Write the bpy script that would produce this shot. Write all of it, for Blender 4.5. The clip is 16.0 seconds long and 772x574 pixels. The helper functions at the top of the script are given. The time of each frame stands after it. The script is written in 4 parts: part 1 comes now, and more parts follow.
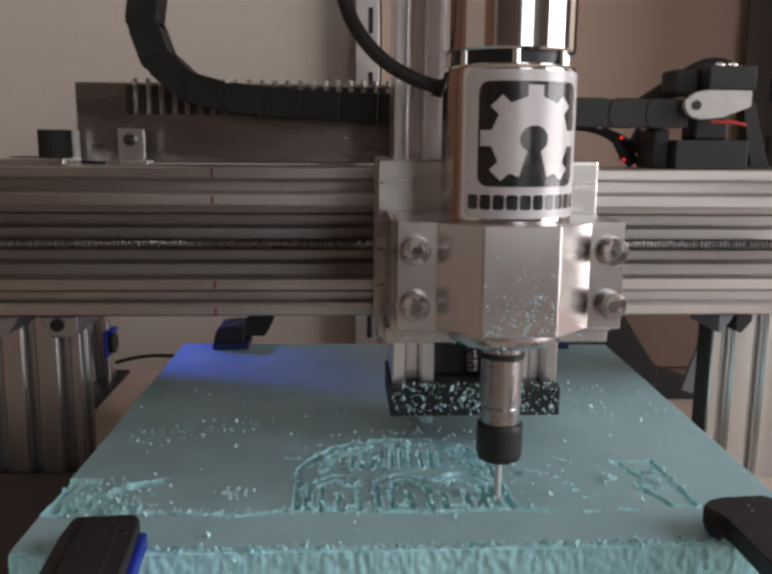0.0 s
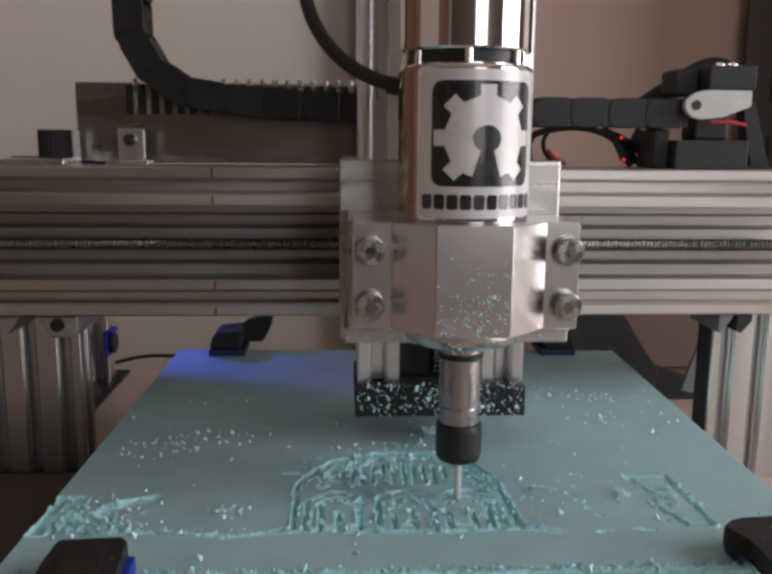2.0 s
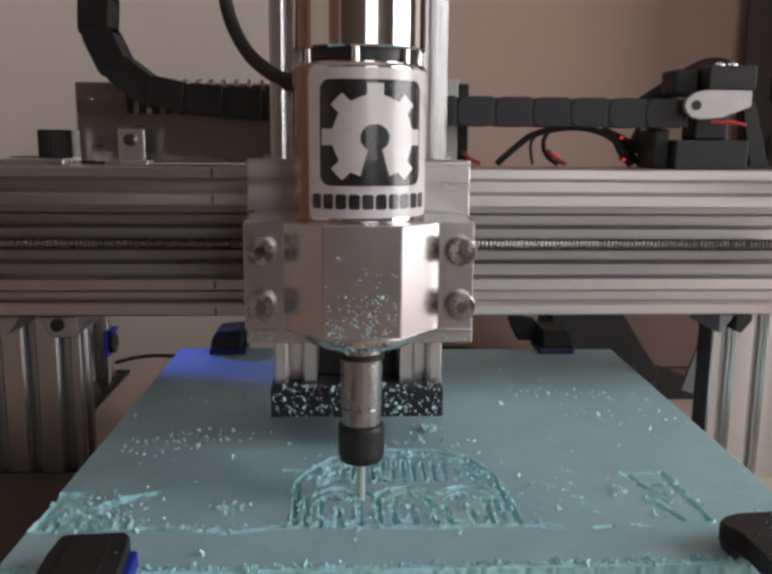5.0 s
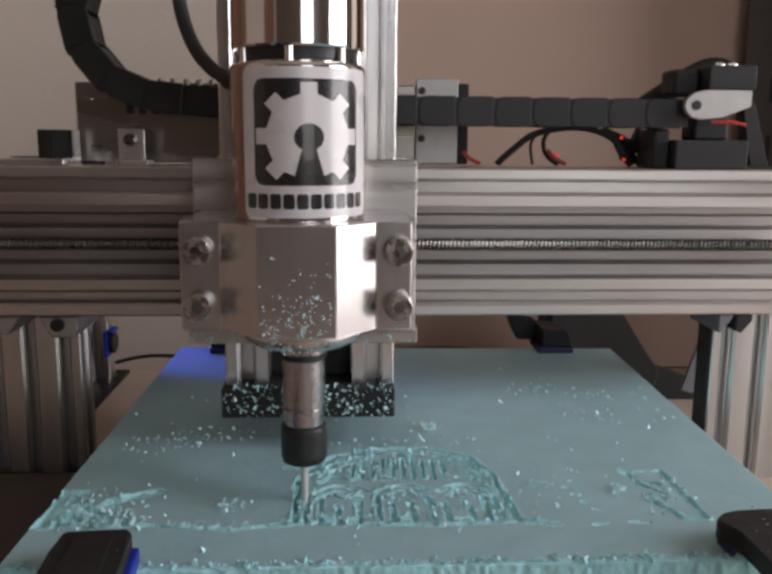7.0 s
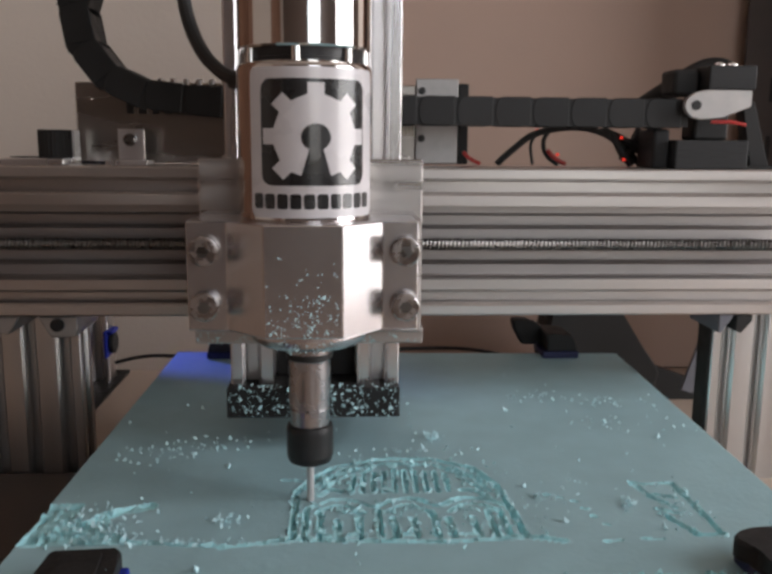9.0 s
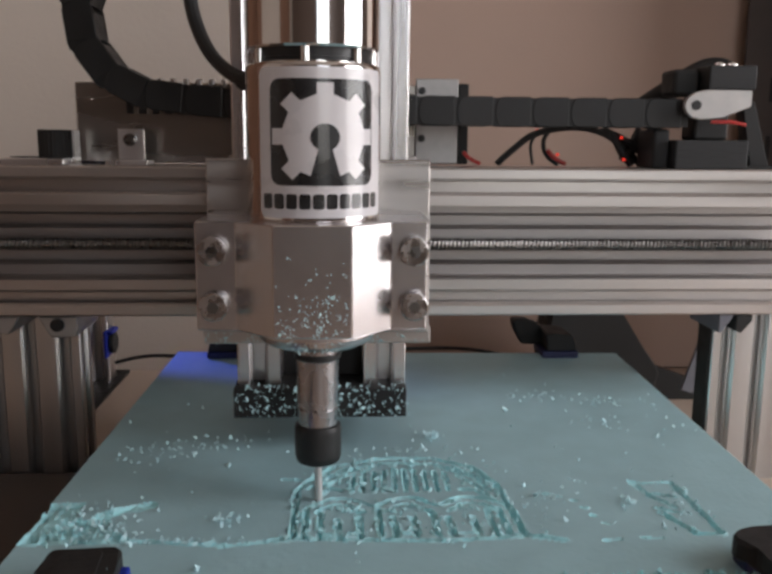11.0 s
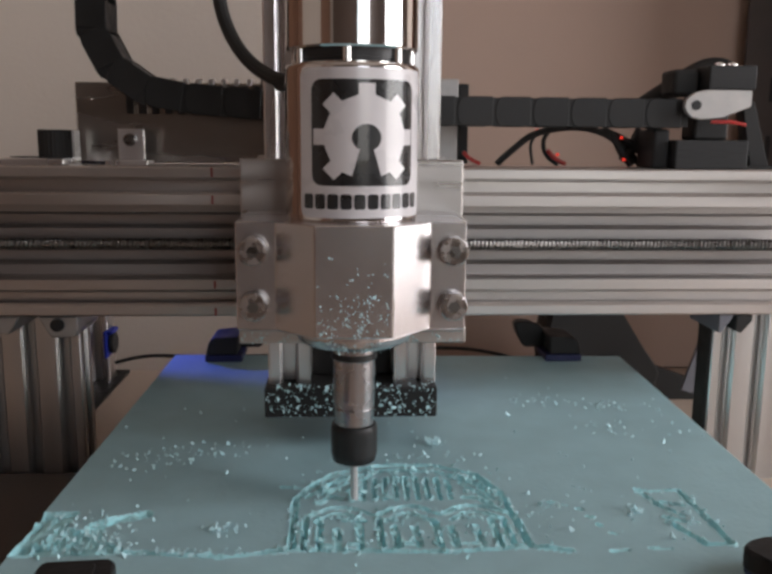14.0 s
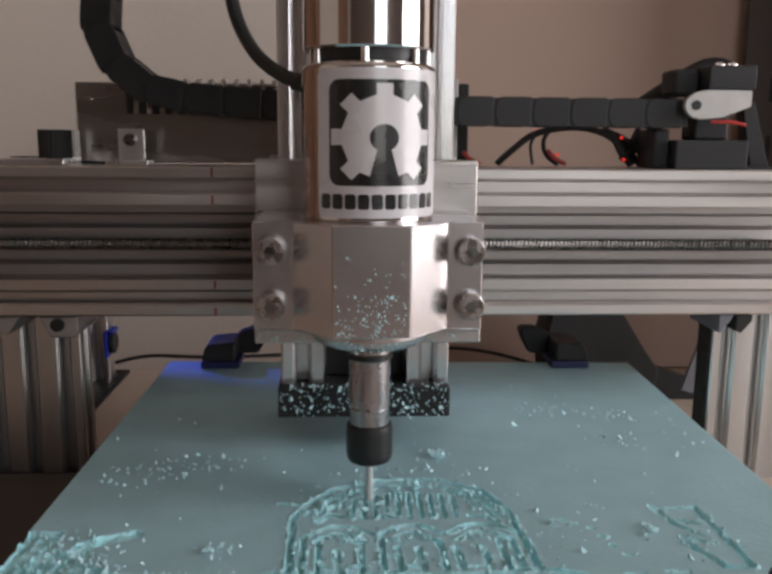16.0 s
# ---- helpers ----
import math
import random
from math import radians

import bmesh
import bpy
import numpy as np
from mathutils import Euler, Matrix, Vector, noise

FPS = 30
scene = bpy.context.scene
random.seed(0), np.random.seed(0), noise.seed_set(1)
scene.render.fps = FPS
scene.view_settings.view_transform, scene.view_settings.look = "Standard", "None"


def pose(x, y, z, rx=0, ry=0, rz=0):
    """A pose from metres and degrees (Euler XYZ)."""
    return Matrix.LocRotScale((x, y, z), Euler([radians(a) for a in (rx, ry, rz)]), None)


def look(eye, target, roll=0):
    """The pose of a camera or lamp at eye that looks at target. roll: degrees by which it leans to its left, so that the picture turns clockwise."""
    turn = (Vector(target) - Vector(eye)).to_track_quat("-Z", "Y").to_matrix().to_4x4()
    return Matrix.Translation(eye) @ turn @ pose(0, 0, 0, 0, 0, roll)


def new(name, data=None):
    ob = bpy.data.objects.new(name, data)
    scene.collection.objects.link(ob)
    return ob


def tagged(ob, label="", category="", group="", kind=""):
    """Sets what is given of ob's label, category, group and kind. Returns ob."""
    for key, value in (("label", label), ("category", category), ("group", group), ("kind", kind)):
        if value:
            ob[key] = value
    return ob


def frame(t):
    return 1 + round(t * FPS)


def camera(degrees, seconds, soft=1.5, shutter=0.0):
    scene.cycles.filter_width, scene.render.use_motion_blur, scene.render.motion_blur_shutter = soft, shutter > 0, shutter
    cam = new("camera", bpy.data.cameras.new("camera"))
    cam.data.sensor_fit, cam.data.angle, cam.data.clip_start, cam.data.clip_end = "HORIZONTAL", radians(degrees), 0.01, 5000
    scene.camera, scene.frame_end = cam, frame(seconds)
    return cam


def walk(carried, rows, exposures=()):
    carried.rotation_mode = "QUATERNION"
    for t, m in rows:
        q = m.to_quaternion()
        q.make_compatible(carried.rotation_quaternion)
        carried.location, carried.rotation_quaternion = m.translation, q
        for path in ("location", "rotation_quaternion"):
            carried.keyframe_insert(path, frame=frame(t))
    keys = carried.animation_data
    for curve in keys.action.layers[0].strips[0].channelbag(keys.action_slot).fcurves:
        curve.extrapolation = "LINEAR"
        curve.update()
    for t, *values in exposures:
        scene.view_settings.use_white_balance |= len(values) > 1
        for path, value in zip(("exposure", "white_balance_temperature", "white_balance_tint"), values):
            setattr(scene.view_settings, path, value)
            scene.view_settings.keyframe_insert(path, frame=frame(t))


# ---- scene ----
# Camera: fixed on the bench in front of the machine.
cam = camera(50.0, 16.0, soft=3.2)
EYE = (0.0, 0.0, 0.1462)
AIM = (0.0516, 0.9828, -0.0312)
walk(cam, [(0.0, look(EYE, AIM, 0.46)), (16.0, look(EYE, AIM, 0.46))])

# ---- light ----
world = bpy.data.worlds.new("world")
scene.world = world
world.use_nodes = True
wt = world.node_tree
sky = wt.nodes.new("ShaderNodeTexSky")
sky.sky_type, sky.sun_disc = "NISHITA", False
sky.sun_elevation, sky.sun_rotation = radians(35), radians(120)
wt.links.new(sky.outputs[0], wt.nodes["Background"].inputs[0])
wt.nodes["Background"].inputs[1].default_value = 0.1
scene.view_settings.exposure = 0.14


def area(name, m, sx, sy, watts, colour):
    d = bpy.data.lights.new(name, "AREA")
    d.shape, d.size, d.size_y, d.energy, d.color = "RECTANGLE", sx, sy, watts, colour
    ob = new(name, d)
    ob.matrix_world = m
    return ob


# daylight through the window in the wall beside the bench
area("daylight_area", look((1.37, -0.08, 0.35), (0.0, -0.08, 0.35)), 0.90, 1.55, 21.0, (0.97, 0.96, 1.0))
# fill light added behind the camera to brighten the front faces
area("daylight_area", look((0.88, -2.17, 0.70), (0.5, 0.0, 0.2)), 0.92, 1.3, 7.0, (0.97, 0.97, 1.0))
# blue indicator lamp behind the beam; added sheets cut it off towards the camera
LED = (-0.200, 0.660, 0.115)
d = bpy.data.lights.new("blue_led", "SPOT")
d.energy, d.color, d.spot_size, d.spot_blend, d.shadow_soft_size = 1.0, (0.07, 0.12, 1.0), radians(62), 0.9, 0.003
led = new("blue_led", d)
led.matrix_world = look(LED, (-0.120, 0.545, 0.0))


# ---- materials ----
def mat(name, base, rough=0.5, metal=0.0, vary=0.12, scale=60.0, bump=0.0, bump_scale=400.0, stretch=(1, 1, 1), rvary=0.1, coat=0.0, spec=0.5, per_piece=0.0):
    m = bpy.data.materials.new(name)
    m.use_nodes = True
    nt = m.node_tree
    b = nt.nodes["Principled BSDF"]
    tc = nt.nodes.new("ShaderNodeTexCoord")
    mp = nt.nodes.new("ShaderNodeMapping")
    mp.inputs["Scale"].default_value = stretch
    nt.links.new(tc.outputs["Object"], mp.inputs[0])
    n1 = nt.nodes.new("ShaderNodeTexNoise")
    n1.inputs["Scale"].default_value, n1.inputs["Detail"].default_value = scale, 6
    nt.links.new(mp.outputs[0], n1.inputs["Vector"])
    n2 = nt.nodes.new("ShaderNodeTexNoise")
    n2.inputs["Scale"].default_value, n2.inputs["Detail"].default_value = scale * 0.13, 3
    nt.links.new(tc.outputs["Object"], n2.inputs["Vector"])
    add = nt.nodes.new("ShaderNodeMath")
    add.operation = "ADD"
    nt.links.new(n1.outputs["Fac"], add.inputs[0])
    nt.links.new(n2.outputs["Fac"], add.inputs[1])
    last = add
    if per_piece:
        oi = nt.nodes.new("ShaderNodeObjectInfo")
        ma = nt.nodes.new("ShaderNodeMath")
        ma.operation = "MULTIPLY_ADD"
        ma.inputs[1].default_value = per_piece
        nt.links.new(oi.outputs["Random"], ma.inputs[0])
        nt.links.new(add.outputs[0], ma.inputs[2])
        last = ma
    mr = nt.nodes.new("ShaderNodeMapRange")
    mr.inputs[1].default_value, mr.inputs[2].default_value = 0.55, 1.45
    mr.inputs[3].default_value, mr.inputs[4].default_value = 1 - vary, 1 + vary
    nt.links.new(last.outputs[0], mr.inputs[0])
    mx = nt.nodes.new("ShaderNodeMix")
    mx.data_type, mx.blend_type = "RGBA", "MULTIPLY"
    mx.inputs[0].default_value = 1.0
    mx.inputs[6].default_value = (*base, 1)
    nt.links.new(mr.outputs[0], mx.inputs[7])
    nt.links.new(mx.outputs[2], b.inputs["Base Color"])
    rr = nt.nodes.new("ShaderNodeMapRange")
    rr.inputs[1].default_value, rr.inputs[2].default_value = 0.35, 0.65
    rr.inputs[3].default_value, rr.inputs[4].default_value = max(0.02, rough - rvary), min(1, rough + rvary)
    nt.links.new(n1.outputs["Fac"], rr.inputs[0])
    nt.links.new(rr.outputs[0], b.inputs["Roughness"])
    b.inputs["Metallic"].default_value = metal
    b.inputs["Coat Weight"].default_value = coat
    b.inputs["Specular IOR Level"].default_value = spec
    if bump:
        n3 = nt.nodes.new("ShaderNodeTexNoise")
        n3.inputs["Scale"].default_value, n3.inputs["Detail"].default_value = bump_scale, 4
        nt.links.new(mp.outputs[0], n3.inputs["Vector"])
        bp = nt.nodes.new("ShaderNodeBump")
        bp.inputs["Strength"].default_value, bp.inputs["Distance"].default_value = bump, 0.001
        nt.links.new(n3.outputs["Fac"], bp.inputs["Height"])
        nt.links.new(bp.outputs[0], b.inputs["Normal"])
    return m


def glow(name, colour, strength):
    m = bpy.data.materials.new(name)
    m.use_nodes = True
    b = m.node_tree.nodes["Principled BSDF"]
    b.inputs["Base Color"].default_value = (*colour, 1)
    b.inputs["Emission Color"].default_value = (*colour, 1)
    b.inputs["Emission Strength"].default_value = strength
    return m


ALU_X = mat("anodised_aluminium_beam", (0.61, 0.57, 0.545), 0.36, 1.0, 0.10, 90, 0.05, 900, (0.03, 1, 1))
ALU_Z = mat("anodised_aluminium_rail", (0.82, 0.80, 0.80), 0.29, 1.0, 0.08, 90, 0.05, 900, (1, 1, 0.03), rvary=0.05)
ALU_LEG = mat("anodised_aluminium_leg", (0.60, 0.585, 0.575), 0.36, 1.0, 0.12, 80, 0.05, 900, (1, 1, 0.03), rvary=0.05)
ALU_SHADED = mat("shaded_trough_aluminium", (0.44, 0.41, 0.395), 0.42, 1.0, 0.12, 90, 0.05, 900, (0.03, 1, 1))
BRUSHED = mat("brushed_plate", (0.55, 0.52, 0.50), 0.34, 1.0, 0.14, 160, 0.08, 700, (0.04, 1, 1))
MILLED = mat("milled_aluminium", (0.65, 0.62, 0.62), 0.26, 1.0, 0.02, 200, rvary=0.012)
BOX_STEEL = mat("case_steel", (0.42, 0.39, 0.36), 0.30, 1.0, 0.18, 70, 0.06, 600, (0.1, 1, 0.5))
CHROME = mat("polished_steel", (0.80, 0.77, 0.75), 0.07, 1.0, 0.04, 40, rvary=0.02)
STEEL = mat("ground_steel", (0.42, 0.405, 0.41), 0.27, 1.0, 0.05, 150, rvary=0.03)
MILL = mat("bright_cutter_steel", (0.62, 0.61, 0.60), 0.45, 0.35, 0.08, 150)
NUT = mat("blackened_steel", (0.030, 0.029, 0.029), 0.42, 0.4, 0.25, 120, 0.1, 700)
SCREW = mat("screw_steel", (0.21, 0.20, 0.19), 0.30, 1.0, 0.15, 200)
BOLT = mat("bolt_steel", (0.50, 0.46, 0.44), 0.27, 1.0, 0.25, 300)
BLACK = mat("black_plastic", (0.022, 0.021, 0.0205), 0.58, 0.0, 0.3, 90, 0.15, 700, spec=0.3)
CHAIN = mat("chain_plastic", (0.022, 0.0215, 0.0215), 0.48, 0.0, 0.25, 120, 0.12, 900, per_piece=0.4, spec=0.28)
PRINT = mat("printed_grey_plastic", (0.026, 0.0258, 0.0265), 0.55, 0.0, 0.25, 90, 0.35, 1800, (0.05, 0.05, 1), spec=0.3)
RUBBER = mat("cable_rubber", (0.018, 0.018, 0.018), 0.55, 0.0, 0.2, 100)
BLUE = mat("blue_printed_plastic", (0.013, 0.030, 0.33), 0.4, 0.0, 0.2, 100, 0.3, 1500, (0.05, 0.05, 1))
# the same blue plastic with shade put into its colour
SHADED_BLUE = mat("shaded_blue_plastic", (0.010, 0.014, 0.075), 0.5, 0.0, 0.2, 100, 0.3, 1500, (0.05, 0.05, 1))
WHITE = mat("label_white", (0.68, 0.65, 0.66), 0.30, 0.0, 0.04, 60, coat=0.5)
INK = mat("label_black", (0.020, 0.020, 0.021), 0.30, 0.0, 0.15, 80, coat=0.5)
WORN = mat("worn_metal", (0.46, 0.44, 0.425), 0.5, 0.8, 0.22, 140, 0.1, 900)
RED = mat("red_ink", (0.33, 0.035, 0.03), 0.5, 0.0, 0.2, 300)
REDWIRE = mat("red_wire", (0.45, 0.02, 0.015), 0.4, 0.0, 0.15, 200)
FOAM = mat("turquoise_foam", (0.372, 0.572, 0.614), 0.55, 0.0, 0.12, 45, rvary=0.0)
CUT = mat("cut_foam", (0.42, 0.75, 0.79), 0.8, 0.0, 0.25, 260, 0.22, 900)
SAWN = mat("sawn_foam_edge", (0.40, 0.73, 0.78), 0.85, 0.0, 0.22, 320, 0.3, 700, (1, 1, 0.22))
SPECK = mat("pale_specks", (0.58, 0.82, 0.86), 0.7, 0.0, 0.2, 400)
CHIP = mat("foam_chips", (0.46, 0.74, 0.77), 0.7, 0.0, 0.25, 400)
BOARD = mat("bed_board", (0.05, 0.045, 0.04), 0.6, 0.0, 0.2, 40, 0.2, 300)
WALL = mat("painted_wall", (0.60, 0.52, 0.452), 0.85, 0.0, 0.05, 14, 0.2, 260)
SHADED_WALL = mat("shaded_brown_wall", (0.47, 0.335, 0.270), 0.7, 0.0, 0.08, 10, 0.15, 200)
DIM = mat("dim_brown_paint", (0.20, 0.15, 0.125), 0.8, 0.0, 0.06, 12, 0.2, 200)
WOOD = mat("brown_wood_wall", (0.26, 0.135, 0.085), 0.6, 0.0, 0.25, 9, 0.2, 60, (1, 1, 0.1))
BENCH = mat("pale_bench", (0.58, 0.46, 0.37), 0.55, 0.0, 0.10, 18, 0.15, 220)
FLOOR = mat("dark_floor", (0.10, 0.075, 0.06), 0.5, 0.0, 0.2, 6)
POST = mat("galvanised_post", (0.62, 0.58, 0.56), 0.38, 0.6, 0.15, 50)
DARKPOST = mat("dark_post", (0.095, 0.078, 0.072), 0.7, 0.0, 0.2, 50, spec=0.25)
SLATE = mat("slate_plastic", (0.16, 0.16, 0.185), 0.45, 0.0, 0.15, 80)
RED_LED = glow("red_led", (1.0, 0.05, 0.03), 0.6)


# ---- mesh helpers ----
def mesh_of(bm, material):
    me = bpy.data.meshes.new("mesh")
    bmesh.ops.recalc_face_normals(bm, faces=bm.faces)
    bm.to_mesh(me)
    bm.free()
    me.materials.append(material)
    return me


def part(name, bm, material, parent=None, label="", smooth=False):
    me = mesh_of(bm, material)
    if smooth:
        for p in me.polygons:
            p.use_smooth = True
        me.set_sharp_from_angle(angle=radians(35))
    ob = new(name, me)
    if parent is not None:
        ob.parent = parent
    if label:
        ob["label"] = label
    return ob


def thing(name, label, category, at=(0, 0, 0), group="", kind=""):
    ob = new(name)
    ob.location = at
    return tagged(ob, label, category, group, kind)


def box(x0, x1, y0, y1, z0, z1, bevel=0.0, seg=2):
    bm = bmesh.new()
    bmesh.ops.create_cube(bm, size=1.0, matrix=Matrix.Translation(((x0 + x1) / 2, (y0 + y1) / 2, (z0 + z1) / 2)) @ Matrix.Diagonal((x1 - x0, y1 - y0, z1 - z0, 1)))
    if bevel:
        bmesh.ops.bevel(bm, geom=bm.edges[:], offset=bevel, segments=seg, affect="EDGES", profile=0.5)
    return bm


def join(*bms):
    """All the pieces in one bmesh."""
    me = bpy.data.meshes.new("tmp")
    out = bmesh.new()
    for b in bms:
        b.to_mesh(me)
        out.from_mesh(me)
        b.free()
    bpy.data.meshes.remove(me)
    return out


def prism(pts, m, length, bevel=0.0):
    """Outline pts (a, b) drawn out along the local z by length, placed by m."""
    bm = bmesh.new()
    lo = [bm.verts.new((a, b, 0)) for a, b in pts]
    hi = [bm.verts.new((a, b, length)) for a, b in pts]
    n = len(pts)
    bm.faces.new(lo)
    bm.faces.new(hi)
    for i in range(n):
        bm.faces.new((lo[i], lo[(i + 1) % n], hi[(i + 1) % n], hi[i]))
    if bevel:
        bmesh.ops.bevel(bm, geom=bm.edges[:], offset=bevel, segments=1, affect="EDGES")
    bmesh.ops.transform(bm, matrix=m, verts=bm.verts)
    return bm


def lathe(rz, x=0.0, y=0.0, seg=48):
    """A turned body round the vertical through x, y from (radius, z) pairs."""
    full = []
    for (r0, z0), (r1, z1) in zip(rz, rz[1:]):
        d = math.hypot(r1 - r0, z1 - z0)
        full.append((r0, z0))
        if d > 0.002:
            e = 0.0003 / d
            full += [(r0 + (r1 - r0) * e, z0 + (z1 - z0) * e), (r1 + (r0 - r1) * e, z1 + (z0 - z1) * e)]
    rz = full + [rz[-1]]
    bm = bmesh.new()
    rings = []
    for r, z in rz:
        rings.append([bm.verts.new((x + r * math.cos(2 * math.pi * k / seg), y + r * math.sin(2 * math.pi * k / seg), z)) for k in range(seg)])
    for a, b in zip(rings, rings[1:]):
        for k in range(seg):
            bm.faces.new((a[k], a[(k + 1) % seg], b[(k + 1) % seg], b[k]))
    bm.faces.new(rings[0])
    bm.faces.new(rings[-1])
    return bm


def tube(points, radius, seg=10, steps=8):
    """A round cable along a smooth curve through points."""
    p = [Vector(q) for q in points]
    line = []
    for i in range(len(p) - 1):
        a, b, c, e = p[max(i - 1, 0)], p[i], p[i + 1], p[min(i + 2, len(p) - 1)]
        for k in range(steps):
            t = k / steps
            line.append(0.5 * ((2 * b) + (c - a) * t + (2 * a - 5 * b + 4 * c - e) * t * t + (3 * b - a - 3 * c + e) * t ** 3))
    line.append(p[-1])
    bm = bmesh.new()
    rings, up = [], Vector((0.13, 0.9, 0.31)).normalized()
    for i, q in enumerate(line):
        w = (line[min(i + 1, len(line) - 1)] - line[max(i - 1, 0)]).normalized()
        s = w.cross(up).normalized()
        v = s.cross(w)
        rings.append([bm.verts.new(q + radius * (s * math.cos(2 * math.pi * k / seg) + v * math.sin(2 * math.pi * k / seg))) for k in range(seg)])
    for a, b in zip(rings, rings[1:]):
        for k in range(seg):
            bm.faces.new((a[k], a[(k + 1) % seg], b[(k + 1) % seg], b[k]))
    bm.faces.new(rings[0])
    bm.faces.new(rings[-1])
    return bm


def slot_profile(width, depth, slots, channel=0.0, sides=False):
    """Outline of a slotted rail, front at b = 0, slots centred at the given offsets; channel: depth of an open middle trough; sides: one slot in each side too."""
    def slot(c, b0):
        o, i, w = 0.0046, 0.0030, 0.0055
        return [(c - o, b0), (c - i, b0 + 0.0018), (c - i, b0 + 0.0035), (c - w, b0 + 0.0036), (c - w, b0 + 0.0055), (c - i, b0 + 0.0078),
                (c + i, b0 + 0.0078), (c + w, b0 + 0.0055), (c + w, b0 + 0.0036), (c + i, b0 + 0.0035), (c + i, b0 + 0.0018), (c + o, b0)]
    h, r = width / 2, 0.0008
    side = [(h - b, depth - 0.0100 + c) for c, b in slot(0.0, 0.0)] if sides else []
    pts = [(-h, depth)] + [(-a, b) for a, b in reversed(side)] + [(-h, r), (-h + r, 0)]
    for c in slots:
        if channel and abs(c) < 0.02:
            continue
        if channel and c > 0 and (0.02, 0) not in pts:
            pts += [(-0.02, 0), (-0.02, 0.006), (-0.0215, 0.008), (-0.0215, 0.012), (-0.02, 0.014), (-0.02, channel)]
            for w in slots:
                if abs(w) < 0.02:
                    pts += slot(w, channel)
            pts += [(0.02, channel), (0.02, 0.014), (0.0215, 0.012), (0.0215, 0.008), (0.02, 0.006), (0.02, 0)]
        pts += slot(c, 0)
    return pts + [(h - r, 0), (h, r)] + side + [(h, depth)]


def chips(name, spots, parent, seed, label, size=(0.0006, 0.0016), material=CHIP, within=None):
    """Loose shavings: small crooked slivers at (x, y, z, spread_x, spread_y, spread_z, count) spots."""
    rng = random.Random(seed)
    verts, faces = [], []
    for x, y, z, sx, sy, sz, n in spots:
        for _ in range(n):
            c = Vector((x + rng.gauss(0, sx), y + rng.gauss(0, sy), z + rng.uniform(-sz, sz)))
            if within and not (within[0] < c.x < within[1] and c.y > within[2]):
                continue
            s = rng.uniform(*size) * (1.8 if rng.random() < 0.12 else 1.0)
            rot = Euler((rng.uniform(0, 6), rng.uniform(0, 6), rng.uniform(0, 6))).to_matrix()
            k = len(verts)
            for v in ((-1.0, -0.4, -0.2), (1.1, -0.3, 0.1), (0.1, 0.7, -0.2), (-0.2, 0.1, 0.7), (0.7, 0.3, 0.6)):
                verts.append(c + rot @ Vector(v) * s * rng.uniform(0.6, 1.1))
            faces += [(k, k + 2, k + 1), (k, k + 1, k + 3), (k, k + 3, k + 2), (k + 1, k + 2, k + 4), (k + 1, k + 4, k + 3), (k + 2, k + 3, k + 4)]
    me = bpy.data.meshes.new(name)
    me.from_pydata(verts, [], faces)
    me.materials.append(material)
    ob = new(name, me)
    ob.parent = parent
    return tagged(ob, label, kind="stuff")


# ---- the room ----
def slab(name, x0, x1, y0, y1, z0, z1, material, label="", category=""):
    return tagged(part(name, box(x0, x1, y0, y1, z0, z1), material), label, category, kind="structure")


BACK = 0.745
BENCH_Z = -0.065
slab("wall_north", -1.6, 1.5, BACK, BACK + 0.1, -0.8, 1.7, WALL, "pale warm painted wall behind the bench", "wall")
slab("wall_west", -1.7, -1.6, -2.2, BACK + 0.1, -0.8, 1.7, WALL, "pale painted side wall of the room", "wall")
slab("floor", -1.6, 1.5, -2.2, BACK, -0.9, -0.8, FLOOR, "dark floor of the room", "floor")
slab("ceiling", -1.7, 1.6, -2.3, BACK + 0.1, 1.7, 1.8, WALL, "pale painted ceiling", "ceiling")


def wall_with_opening(name, lo, hi, a0, a1, z0, z1, along_y, plane0, plane1, label):
    """A wall from lo to hi with one opening a0..a1 by z0..z1."""
    pieces = []
    for p, q, r, s in ((lo, a0, -0.8, 1.7), (a1, hi, -0.8, 1.7), (a0, a1, -0.8, z0), (a0, a1, z1, 1.7)):
        pieces.append(box(plane0, plane1, p, q, r, s) if along_y else box(p, q, plane0, plane1, r, s))
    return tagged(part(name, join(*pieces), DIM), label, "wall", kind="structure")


wall_with_opening("wall_east", -2.2, BACK + 0.1, -0.56, 0.40, -0.46, 1.16, True, 1.4, 1.5, "dull brown painted wall with a window opening")
wall_with_opening("wall_south", -1.6, 1.4, 0.38, 1.36, 0.02, 1.38, False, -2.3, -2.2, "dull brown painted wall with an opening for the added fill light")

bench = thing("workbench", "pale beige workbench top against the wall", "workbench", kind="structure")
part("bench_top", box(-1.0, 1.1, -0.25, BACK, BENCH_Z - 0.03, BENCH_Z, 0.003), BENCH, bench)
for x in (-0.93, 1.03):
    for y in (-0.2, BACK - 0.06):
        part("leg", box(x - 0.025, x + 0.025, y - 0.025, y + 0.025, -0.8, BENCH_Z - 0.03), BENCH, bench)

